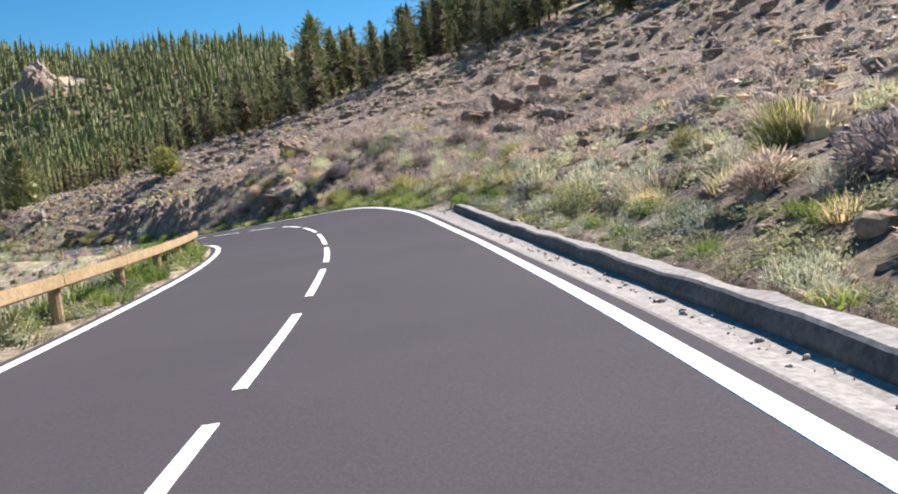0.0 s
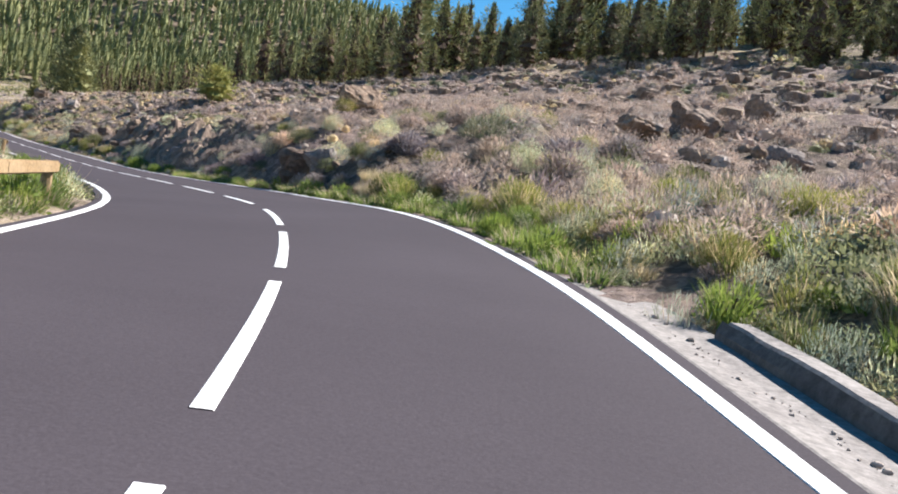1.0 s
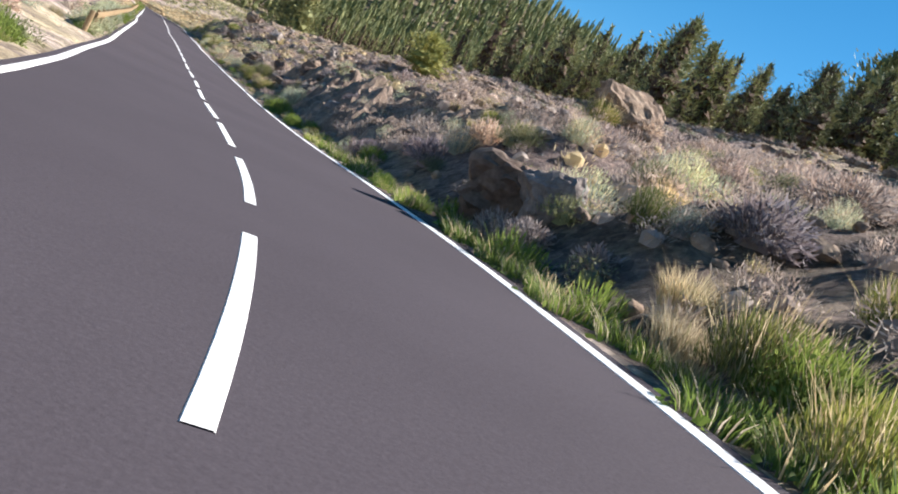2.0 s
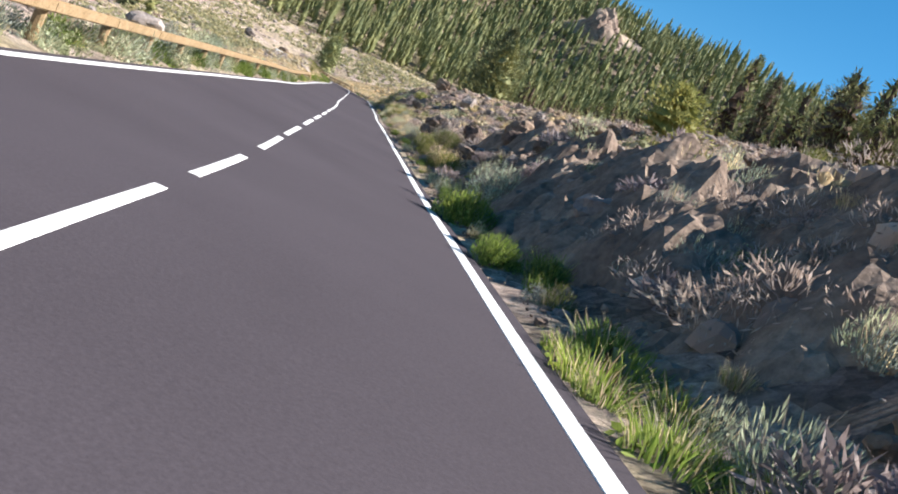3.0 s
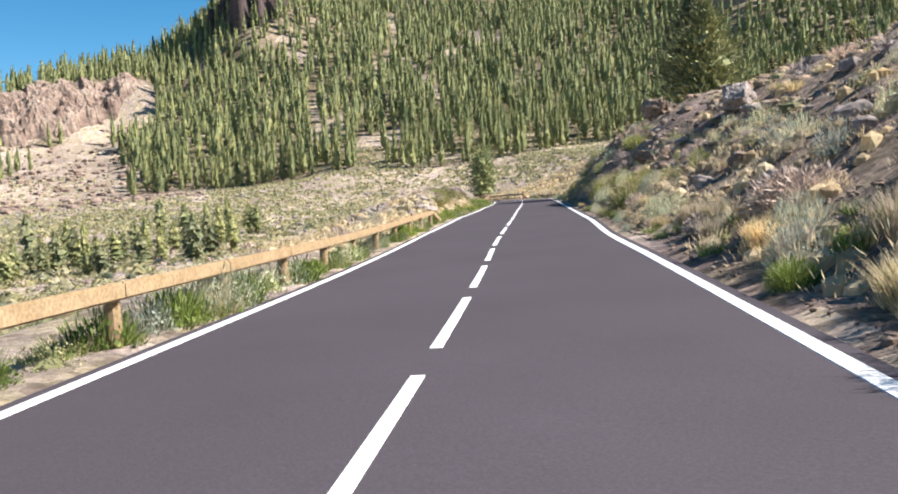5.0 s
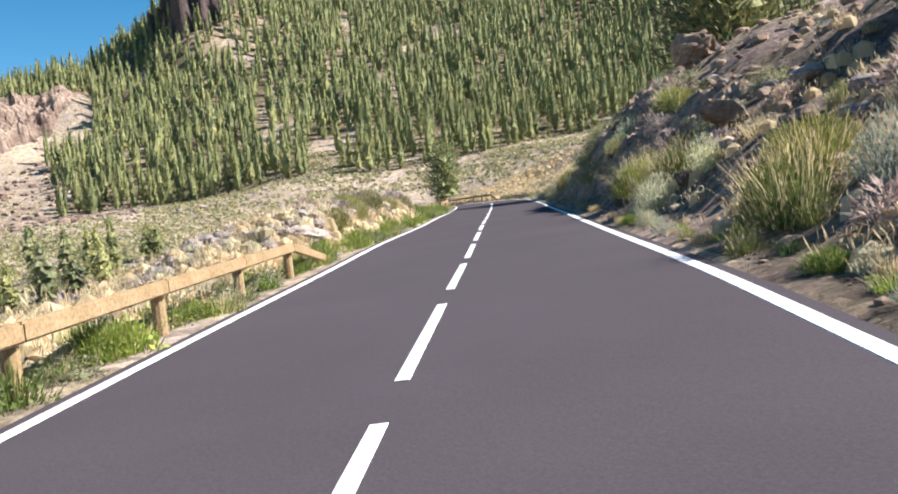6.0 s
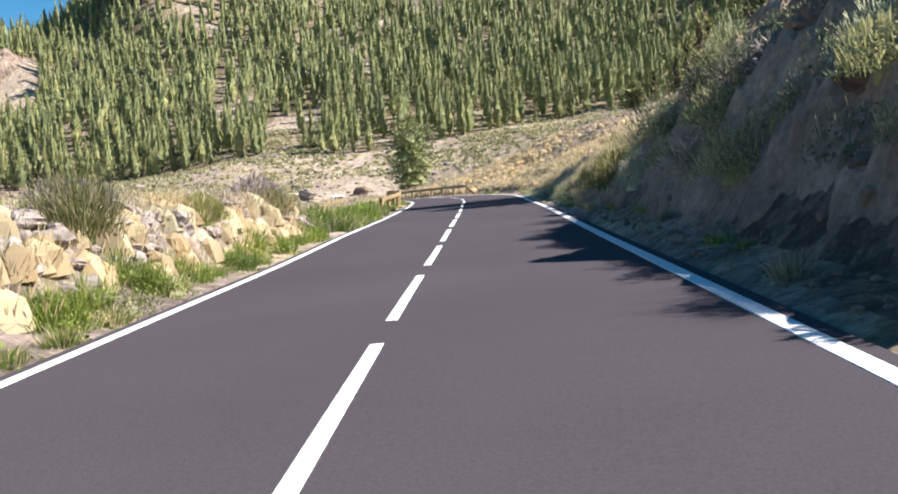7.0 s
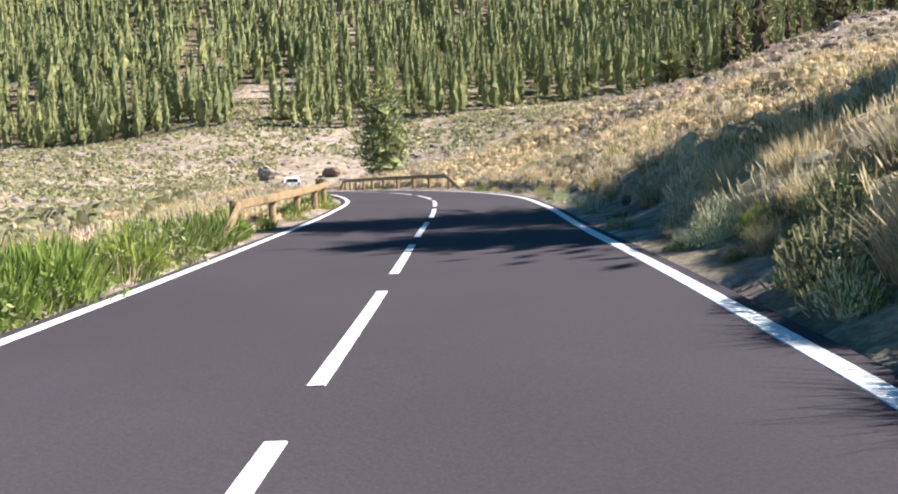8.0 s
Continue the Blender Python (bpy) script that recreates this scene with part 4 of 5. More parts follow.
# the near bank and both verges, thing by thing
XY, S_, D_ = strew(400, 26, 190, 0.8, 9.0, True, 1.2)
for (x, y), s, d in zip(XY, S_, D_):
    v = rng.rand()
    kind = "twig" if v < 0.34 else "olive" if v < 0.46 else "grass" if v < 0.72 else "sage" if v < 0.86 else "broom"
    if (118 < s < 134 or 72 < s < 80) and d < 2.2 and v < 0.8 or 131 < s < 156 and d < 7 and v > 0.12:
        continue
    set_plant(kind, x, y, rng.uniform(0.4, 0.95) * (1.1 if d > 2 else 0.8))
XY, S_, D_ = strew(210, -4, 27, 1.9, 8.0, True, 1.1)
for (x, y), s, d in zip(XY, S_, D_):
    if d < 0.9 + 0.013 * max(s - 6.6, 0):
        continue
    v = rng.rand()
    set_plant("olive" if v < 0.3 else "twig" if v < 0.55 else "grass" if v < 0.8 else "sage", x, y, rng.uniform(0.35, 0.75), 0.85)
for s in np.arange(13.5, 28, 0.5):       # a belt of soft dry bushes behind it
    p = at_sd(s + rng.uniform(-0.3, 0.3), rng.uniform(2.1, 3.4))[0]
    v = rng.rand()
    set_plant("grass" if v < 0.5 else "sage" if v < 0.72 else "olive", p[0], p[1], rng.uniform(0.75, 1.15), 0.9)
for s in np.arange(2, 27, 0.22):       # a green hem behind the kerb
    p = at_sd(s + rng.uniform(-0.2, 0.2), 1.05 + 0.013 * max(s - 6.6, 0) + 1.3 * rng.rand() ** 1.5)[0]
    v = rng.rand()
    set_plant("fresh" if v < 0.12 else "verge" if v < 0.2 else "sage" if v < 0.42 else "olive", p[0], p[1], rng.uniform(0.38, 0.72) * (0.7 if s < 9 else 1.0), 0.75)
for s in np.arange(28, 60, 0.32):        # grass at the foot of the bank in the bend
    p = at_sd(s + rng.uniform(-0.3, 0.3), rng.uniform(0.18, 0.9))[0]
    set_plant("verge" if rng.rand() < 0.75 else "fresh", p[0], p[1], rng.uniform(0.5, 1.0))
for s in np.arange(60, 190, 0.62):
    p = at_sd(s + rng.uniform(-0.6, 0.6), rng.uniform(0.28, 0.7) if s < 84 or s > 112 else rng.uniform(0.28, 1.7))[0]
    v = rng.rand()
    if v < (0.3 if 126 < s < 152 else 0.8):
        set_plant("verge" if v < 0.22 else "grass" if v < 0.42 else "sage" if v < 0.6 else "fresh" if v < 0.7 else "broom", p[0], p[1], rng.uniform(0.25, 0.55) * (1.25 if 94 < s < 112 else 1.0))
for s in np.r_[np.arange(0, 36, 0.6), np.arange(62, 163.5, 0.42), np.arange(164, 186, 1.3)]:
    p = at_sd(s + rng.uniform(-0.3, 0.3), rng.uniform(0.3, 1.0), False)[0]
    v = rng.rand()
    set_plant("verge" if v < 0.34 else "fresh" if v < (0.62 if s < 126 else 0.9) else "sage" if v < 0.82 else "olive", p[0], p[1], rng.uniform(0.5, 0.95))
for s in np.r_[np.arange(14, 52, 0.5), np.arange(156, 169, 0.22)]:      # tall green grass inside the bend and past the heap
    p = at_sd(s + rng.uniform(-0.2, 0.2), rng.uniform(0.4, 1.3), False)[0]
    v = rng.rand()
    set_plant("fresh" if v < 0.55 else "verge" if v < 0.85 else "olive", p[0], p[1], rng.uniform(0.6, 1.0) * (1.5 if s > 140 else 1.0))
XY, S_, D_ = strew(150, 0, 190, 1.3, 6.0, False, 1.2)
for (x, y), s, d in zip(XY, S_, D_):
    v = rng.rand()
    set_plant("grass" if v < 0.36 else "twig" if v < 0.72 else "olive" if v < 0.8 else "sage", x, y, rng.uniform(0.4, 0.9))

XY, S_, D_ = strew(150, 131, 176, 0.7, 5.0, True, 1.15)        # shrubs on the shaded bank, close together only past its end
for (x, y), s, d in zip(XY, S_, D_):
    v = rng.rand()
    if s < 156 and (v > 0.45 or d < 1.2) or s > 156 and v < 0.6 and d > 1.1:
        continue
    set_plant("olive" if v < 0.38 else "sage" if v < 0.5 else "twig" if v < 0.6 else "grass" if v < 0.9 else "broom", x, y, rng.uniform(0.6, 1.2), near=d < 2.2)
XY, S_, D_ = strew(36, 136, 152, 1.1, 4.5, True, 1.0)        # low domes on its steep part
for (x, y), s, d in zip(XY, S_, D_):
    set_plant("olive" if rng.rand() < 0.7 else "twig", x, y, rng.uniform(0.5, 1.0), 1.1, 0.2)
XY, S_, D_ = strew(90, 56, 78, 0.5, 4.0, True, 1.1)        # and the foot and face of the cutting
for (x, y), s, d in zip(XY, S_, D_):
    v = rng.rand()
    set_plant("fresh" if v < 0.25 and d < 1.5 else "sage" if v < 0.45 else "olive" if v < 0.6 else "twig" if v < 0.8 else "grass", x, y, rng.uniform(0.3, 0.7))

XY, S_, D_ = strew(84, 27, 56, 0.9, 9.0, True, 1.1)        # full bushes on the bank of the bend
for (x, y), s, d in zip(XY, S_, D_):
    v = rng.rand()
    set_plant("broom" if v < 0.22 else "sage" if v < 0.42 else "twig" if v < 0.78 else "olive", x, y, rng.uniform(0.6, 1.15) * (1.0 if d > 2 else 0.75), near=True)
XY, S_, D_ = strew(46, 24.5, 31, 0.55, 2.8, True, 1.0)        # and fill the ground where the kerb ends
for (x, y), s, d in zip(XY, S_, D_):
    v = rng.rand()
    set_plant("fresh" if v < 0.25 else "sage" if v < 0.5 else "olive" if v < 0.7 else "broom", x, y, rng.uniform(0.4, 0.8))

# further off the plants merge into a cover of their own
low = {"dry_shrubs": [merged([mound(rng, 0.36, 0.32, 7, 2), twig_dome(rng, 40, 0.6, 0.5, 1.3)]) for k in range(5)], "tussocks": [merged([mound(rng, 0.22, 0.22, 6, 2), spikes(rng, 34, 0.42, 0.36, 0.95)]) for k in range(5)],
       "green_shrubs": [merged([mound(rng, 0.4, 0.32, 7, 2), leaf_dome(rng, 60, 0.6, 0.45, 0.065)]) for k in range(5)]}


def cover(name, shapes, x, y, lo, hi, mat, label, clear=0.9, right=0.0):
    p, s, e = on_land(x, y, 0.04)
    away = (e > WR + EDGE_R + clear + right) | (e < -(WL + EDGE_L + clear))
    steep = (s > 131) & (s < 153) & (e > 0) & (e < WR + EDGE_R + 8)        # the steep bank stays nearly bare
    p = p[away & ~steep]
    k = rng.randint(0, len(shapes), len(p))
    size = rng.uniform(lo, hi, len(p))
    stuff(name, [scattered(sh, p[k == i], size[k == i], np.random.RandomState(i)) for i, sh in enumerate(shapes)], mat, label, "shrubs")


def slope_places(n, d0, d1, power):
    s, d = rng.uniform(-6, 262, n), d0 + (d1 - d0) * rng.rand(n) ** power
    q = np.array([at_sd(a, b)[0] for a, b in zip(s, d)])
    return q[:, 0], q[:, 1]


def patches(x, y, size, least):
    keep_ = fbm(x + 200, y - 90, size, 3) > least
    return x[keep_], y[keep_]


cover("slope_dry_shrubs", low["dry_shrubs"], *patches(*slope_places(5600, 8, 62, 1.0), 9, -0.35), 0.4, 1.15, GREY_TWIG, "grey leafless shrubs strewn over the hillside", 7)
low["fluffy"] = [merged([mound(rng, 0.24, 0.22, 9, 3), twig_dome(rng, 210, 0.55, 0.5, 0.38), spikes(rng, 90, 0.5, 0.55, 0.6)]) for k in range(5)]
XY, S_, D_ = strew(680, 28, 64, 1.4, 17.0, True, 1.15)
cover("fluffy_shrubs", low["fluffy"], XY[:, 0], XY[:, 1], 0.6, 1.3, GREY_TWIG, "fluffy grey-lilac shrubs along the bend")
low["fine_shrubs"] = [merged([mound(rng, 0.27, 0.25, 8, 3), twig_dome(rng, 130, 0.55, 0.5, 0.5)]) for k in range(5)]
XY, S_, D_ = strew(1300, 8, 76, 6.0, 28.0, True, 1.0)
cover("hillside_shrubs", low["fine_shrubs"], *patches(XY[:, 0], XY[:, 1], 8, -0.45), 0.6, 1.3, GREY_TWIG, "fluffy grey-lilac shrubs close together on the hillside")
cover("slope_tussocks", low["tussocks"], *patches(*slope_places(4800, 3, 62, 1.25), 7, -0.3), 0.5, 1.3, STRAW, "pale dry tussock grass over the hillside")
XY, S_, D_ = strew(3600, 154, 240, 1.2, 30.0, True, 1.3)
cover("blond_grass", low["tussocks"], XY[:, 0], XY[:, 1], 0.8, 1.7, STRAW, "blond dry grass covering the bank", 0.5)
XY, S_, D_ = strew(360, 92, 131, 0.7, 6.0, True, 1.3)
cover("verge_straw", low["tussocks"], XY[:, 0], XY[:, 1], 0.6, 1.2, STRAW, "pale straw tufts at the foot of the bank", 0.5)
XY, S_, D_ = strew(2300, 112, 196, 0.9, 8.0, False, 1.2)
cover("roadside_straw", low["tussocks"], XY[:, 0], XY[:, 1], 0.8, 1.5, STRAW, "blond dry grass among the heaped stones", 0.9)
cover("slope_green_shrubs", low["green_shrubs"], *patches(*slope_places(2600, 5, 58, 1.2), 8, -0.1), 0.4, 1.0, OLIVE, "dull green shrubs strewn over the hillside", 4.5)


def valley_places(n, u0, u1, v0, v1):
    u, v = rng.uniform(u0, u1, n), rng.uniform(v0, v1, n)
    return u * U_AX[0] + v * V_AX[0], u * U_AX[1] + v * V_AX[1]


XY = np.array([at_sd(a, b)[0] for a, b in zip(np.random.RandomState(61).uniform(155, 205, 2600), 1.4 + 13 * np.random.RandomState(62).rand(2600) ** 1.2)])
cover("bank_straw", low["tussocks"], XY[:, 0], XY[:, 1], 0.8, 1.6, STRAW, "blond dry grass thick on the sunlit bank", 0.5)
low["mounds"] = [merged([mound(rng, 0.5, 0.24, 6, 1), leaf_dome(rng, 9, 0.62, 0.36, 0.24)]) for k in range(6)]
cover("valley_tussocks", low["mounds"], *patches(*valley_places(20000, 40, 330, -140, 75), 16, -0.5), 0.4, 1.5, TUSSOCK, "yellow tussock grass over the valley floor", 8, 40)
cover("meadow_tussocks", low["mounds"], *patches(*valley_places(17000, 140, 330, -70, 62), 11, -0.3), 0.5, 1.9, TUSSOCK, "yellow-green tussocks on the meadow past the bend", 5, 40)
cover("valley_near_tussocks", low["tussocks"], *patches(*valley_places(3500, 40, 215, -25, 20), 10, -0.3), 0.5, 1.2, TUSSOCK, "yellow tussock grass below the road", 3)
cover("valley_green_shrubs", low["green_shrubs"], *patches(*valley_places(3800, 40, 330, -140, 75), 12, -0.1), 0.4, 1.2, OLIVE, "low green shrubs over the valley floor", 8)
cover("valley_dry_shrubs", low["dry_shrubs"], *patches(*valley_places(2500, 60, 330, -140, 70), 12, 0.0), 0.6, 1.3, GREY_TWIG, "grey shrubs over the valley floor", 9)


# ---- rocks ----
def rock_shape(rng, detail=2, cuts=11, squash=0.8, deep=0.42):
    """A lump cut by planes, so that it breaks in facets and edges."""
    bm = bmesh.new()
    bmesh.ops.create_icosphere(bm, subdivisions=detail, radius=1.0)
    cuts = cuts + 6
    v = np.array([q.co[:] for q in bm.verts])
    f = np.array([[q.index for q in face.verts] for face in bm.faces])
    bm.free()
    for n, off in zip(turned(rng, cuts), rng.uniform(deep + 0.1, 0.93, cuts)):
        over = np.clip(v @ n - off, 0, None)
        v -= over[:, None] * n
    w = (fbm(v[:, 0] + 3 * v[:, 2], v[:, 1] + 9, 0.8, 3, 0.6) + fbm(v[:, 1] + 20, v[:, 2] - 2 * v[:, 0], 0.8, 3, 0.6)) * 0.2
    v = v * (1 + np.clip(w, -0.2, 0.14))[:, None] + turned(rng, len(v)) * 0.03
    return v * np.array((rng.uniform(0.8, 1.2), rng.uniform(0.8, 1.2), squash)), f


rng = np.random.RandomState(21)
ROCKS = []
for k in range(6):
    ob = part("rock", mesh_of("rock", *rock_shape(rng, 3, 22, 0.85, 0.36), ROCK), ROCK)
    ROCKS.append(tagged(ob, "rough brown volcanic rock lying on the slope", "rock", "rocks by the road"))
PALE = []
for k in range(4):
    ob = part("pale_rock", mesh_of("pale_rock", *rock_shape(rng, 3, 14, 0.8, 0.52), PALE_ROCK), PALE_ROCK)
    PALE.append(tagged(ob, "pale tan rock on the roadside bank", "rock", "pale rocks by the road"))
count = {"r": 0, "p": 0}


def set_rock(kind, x, y, size, squash=1.0, sink=0.3, turn=None):
    z = float(land(np.array([x]), np.array([y]))[0][0])
    shapes = ROCKS if kind == "r" else PALE
    n = count[kind]
    ob = shapes[n] if n < len(shapes) else copy_thing(shapes[n % len(shapes)], Matrix())
    ob.matrix_basis = (Matrix.Translation((x, y, z + size * squash * (0.8 - sink * 1.6))) @ Euler((rng.uniform(-0.3, 0.3), rng.uniform(-0.3, 0.3), rng.rand() * 6.28 if turn is None else turn)).to_matrix().to_4x4()
                       @ Matrix.Diagonal((size, size * rng.uniform(0.8, 1.2), size * squash, 1)))
    count[kind] += 1
    return ob


def block(x, y, size, mat, label, cuts=7, seed=1):
    """A single boulder with a shape of its own."""
    r = np.random.RandomState(seed)
    z = float(land(np.array([x]), np.array([y]))[0][0])
    v, f = rock_shape(r, 4, cuts, 1.0)
    v = v * np.array(size) + np.array((x, y, z + size[2] * 0.62))
    return tagged(part("boulder", mesh_of("boulder", v, f, mat), mat), label, "boulder")


block(2.8, 46.6, (0.95, 0.8, 0.85), ROCK, "large squarish reddish-brown boulder on the slope", 6, 4)
block(4.9, 42.6, (0.55, 0.45, 0.55), PALE_ROCK, "pale pointed boulder among shrubs", 9, 8)
block(-10.5, 55.6, (1.25, 1.0, 0.95), ROCK, "dark rounded boulder on the hillside", 12, 12)
block(1.2, 46.2, (0.75, 0.6, 0.6), ROCK, "brown boulder beside a larger one", 8, 15)
block(5.4, 48.6, (0.6, 0.5, 0.6), ROCK, "dark boulder on the slope", 8, 19)
block(-9.9, 46.3, (0.85, 0.75, 0.7), ROCK, "rounded reddish boulder above the verge", 10, 23)
block(-9.0, 45.6, (0.6, 0.5, 0.6), PALE_ROCK, "cracked tan boulder above the verge", 8, 27)
p = at_sd(143.4, 5.6)[0]
block(p[0], p[1], (0.95, 0.75, 0.85), ROCK, "dark squarish boulder at the top of the steep bank", 6, 29)
block(-181.8, 202.7, (2.0, 1.6, 1.5), PALE_ROCK, "big pale boulder on the valley meadow", 10, 31)
block(-176.0, 210.0, (1.4, 1.2, 1.0), ROCK, "brown boulder on the valley meadow", 10, 33)
for k, (s, d, size) in enumerate(((88.4, 1.8, (0.3, 0.3, 0.3)), (89.6, 1.9, (0.42, 0.4, 0.4)), (91.0, 2.0, (0.55, 0.5, 0.5)), (93.9, 1.75, (0.95, 0.7, 0.62)),
                                  (92.4, 1.5, (0.5, 0.45, 0.5)), (90.2, 2.9, (0.5, 0.5, 0.5)), (82.2, 3.2, (0.6, 0.55, 0.75)), (83.6, 3.5, (0.5, 0.5, 0.5)), (81.2, 3.0, (0.4, 0.4, 0.5)))):
    p = at_sd(s, d)[0]      # a group of dark boulders standing over the verge
    block(p[0], p[1], size, ROCK, "dark broken boulder standing over the verge", 14, 40 + k)
for k, (s, d, size) in enumerate(((104.9, 8.3, (0.6, 0.5, 0.6)), (88.3, 4.2, (0.45, 0.35, 0.3)), (128.8, 6.9, (0.9, 0.8, 0.8)), (78.0, 1.05, (0.22, 0.2, 0.17)))):
    p = at_sd(s, d)[0]
    block(p[0], p[1], size, PALE_ROCK, "pale tan boulder lying on the bank", 12, 60 + k)
# the broken rock face of the cutting
for s, d, size in ((61, 2.2, 0.5), (66.5, 2.6, 0.55), (72, 2.4, 0.5), (74, 3.0, 0.6), (79, 2.2, 0.5), (83.5, 1.9, 0.45), (88.4, 1.0, 0.42), (90.6, 1.1, 0.36),
                   (92.6, 1.3, 0.5), (100, 3.8, 0.6), (106, 3.2, 0.5), (112, 2.8, 0.5), (125.5, 2.6, 0.5), (131, 2.8, 0.6), (139.5, 2.0, 0.5), (144, 2.2, 0.5)):
    p = at_sd(s, d + 0.4)[0]
    set_rock("r", p[0], p[1], size, rng.uniform(0.7, 0.95), 0.4)
for k in range(190):
    s = rng.uniform(56, 96) if k < 115 else rng.uniform(114, 152)
    p = at_sd(s, rng.uniform(1.2, 5.0))[0]
    set_rock("r" if rng.rand() < 0.8 else "p", p[0], p[1], 0.14 + 0.36 * rng.rand() ** 2, rng.uniform(0.6, 1.0), 0.4)
# tan rocks heaped on the valley side
for k in range(150):
    s = rng.uniform(130, 154)
    p = at_sd(s, 1.1 + 3.4 * rng.rand() ** 1.3, False)[0]
    set_rock("p", p[0], p[1], 0.72 * rng.choice([0.14, 0.2, 0.28, 0.36, 0.45], p=[0.28, 0.32, 0.25, 0.12, 0.03]), rng.uniform(0.6, 0.95), 0.22)
for s, d, size in ((130.8, 1.2, 0.62), (132.2, 1.5, 0.5), (134.4, 2.0, 0.5), (136.5, 1.3, 0.42), (138.0, 1.9, 0.5), (144.6, 1.7, 0.5), (146.0, 2.1, 0.5), (80.5, 3.0, 0.8)):
    p = at_sd(s, d, False)[0]
    set_rock("p", p[0], p[1], size * 0.72, 0.8)
XY, S_, D_ = strew(260, 26, 190, 0.7, 9.0, True, 1.3)
for (x, y), s, d in zip(XY, S_, D_):
    if s < 31 and d < 4:
        continue
    set_rock("r" if rng.rand() < 0.75 else "p", x, y, min(1.0, 0.35 + d * 0.25) * rng.choice([0.1, 0.16, 0.24, 0.36, 0.5], p=[0.3, 0.3, 0.22, 0.13, 0.05]), rng.uniform(0.6, 1.0))
small = [rock_shape(rng, 2, 6, 0.85, 0.58) for k in range(6)]
pebbles = [rock_shape(rng, 1, 0, 0.85, 0.55) for k in range(6)]      # coarser, for far off


def rubble(name, x, y, lo, hi, mat, label, power=2.5, shapes=small):
    p, s, e = on_land(x, y, 0.0)
    size = (lo + (hi - lo) * rng.rand(len(p)) ** power) * np.clip(0.3 + 0.07 * (np.abs(e) - 3), 0.3, 1.0)
    away = (e > WR + EDGE_R + 0.2 + size * 1.4) | (e < -(WL + EDGE_L + 0.2 + size * 1.4))
    keep_ = away & ~((s < 30.5) & (e > 0) & (e < WR + EDGE_R + 1.4))
    grassy = (s > 154) & (s < 215) & (e > 0) & (np.random.RandomState(len(p)).rand(len(p)) < 0.8)
    keep_ &= ~grassy
    p, size = p[keep_], size[keep_]
    k = rng.randint(0, len(shapes), len(p))
    stuff(name, [scattered(sh, p[k == i], size[k == i], np.random.RandomState(i)) for i, sh in enumerate(shapes)], mat, label, "stones")


rubble("slope_stones", *slope_places(4200, 0.5, 15, 1.0), 0.08, 0.46, ROCK, "brown stones strewn over the bank", 3.0)
rubble("hillside_stones", *slope_places(8500, 15, 52, 1.0), 0.1, 0.75, ROCK, "brown stones strewn over the hillside", 3.0, pebbles)
rubble("pale_slope_stones", *slope_places(1500, 0.3, 55, 1.4), 0.05, 0.4, PALE_ROCK, "pale stones strewn over the hillside", 3.0)
rubble("scree_stones", *(lambda az, r: (HUB[0] - np.sin(az) * r, HUB[1] + np.cos(az) * r))(np.radians(rng.uniform(64, 90, 2600)), rng.uniform(190, 332, 2600)), 0.2, 1.7, CLIFF, "tan scree below the cliff", 3.5, pebbles)
XY, S_, D_ = strew(2600, -4, 30, 1.9, 14.0, True, 1.2)
rubble("hillside_rubble", XY[:, 0], XY[:, 1], 0.02, 0.17, ROCK, "brown rubble on the slope above the kerb", 3.0)
XY, S_, D_ = strew(1600, 129, 157, 1.0, 5.5, False, 1.2)
rubble("heap_stones", XY[:, 0], XY[:, 1], 0.08, 0.5, PALE_ROCK, "tan stones heaped beside the road", 2.0)
rubble("valley_stones", *valley_places(4500, 60, 330, -140, 60), 0.1, 0.8, PALE_ROCK, "pale stones on the valley floor", 3.5, pebbles)
XY, S_, D_ = strew(900, 0, 190, 0.28, 1.3, False)
rubble("verge_pebbles", XY[:, 0], XY[:, 1], 0.02, 0.09, PALE_ROCK, "pale pebbles along the verge")
XY, S_, D_ = strew(480, -2, 29, 0.08, 0.42, True, 0.6)
gp = np.c_[XY, on_road(S_, WR + EDGE_R + D_)[:, 2] - 0.035]
gk, gsize = rng.randint(0, len(small), len(gp)), 0.006 + 0.03 * rng.rand(len(gp)) ** 4
stuff("gutter_grit", [scattered(sh, gp[gk == i], gsize[gk == i], np.random.RandomState(i)) for i, sh in enumerate(small)], PALE_ROCK, "pale grit washed into the gutter", "stones")
XY, S_, D_ = strew(5200, 58, 150, 0.22, 2.2, True, 1.2)
on = on_land(XY[:, 0], XY[:, 1], 0.0)[0]
vk, vsize = rng.randint(0, len(pebbles), len(on)), 0.012 + 0.07 * rng.rand(len(on)) ** 4
stuff("verge_gravel", [scattered(sh, on[vk == i], vsize[vk == i], np.random.RandomState(i)) for i, sh in enumerate(pebbles)], ROCK, "brown gravel and stones along the foot of the bank", "stones")
XY, S_, D_ = strew(1300, 26.5, 190, 0.26, 1.6, True)
rubble("bank_pebbles", XY[:, 0], XY[:, 1], 0.02, 0.10, ROCK, "brown pebbles at the foot of the bank")


def cells(x, y, size):
    """A random height for each irregular block of that size."""
    a = np.floor((x + fbm(x, y, size * 2.2, 3) * size * 0.9) / size).astype(int)
    b = np.floor((y + fbm(x + 40, y - 70, size * 2.2, 3) * size * 0.9) / size).astype(int)
    return LATTICE[(a * 7 + 13) & 255, (b * 11 + 5) & 255]


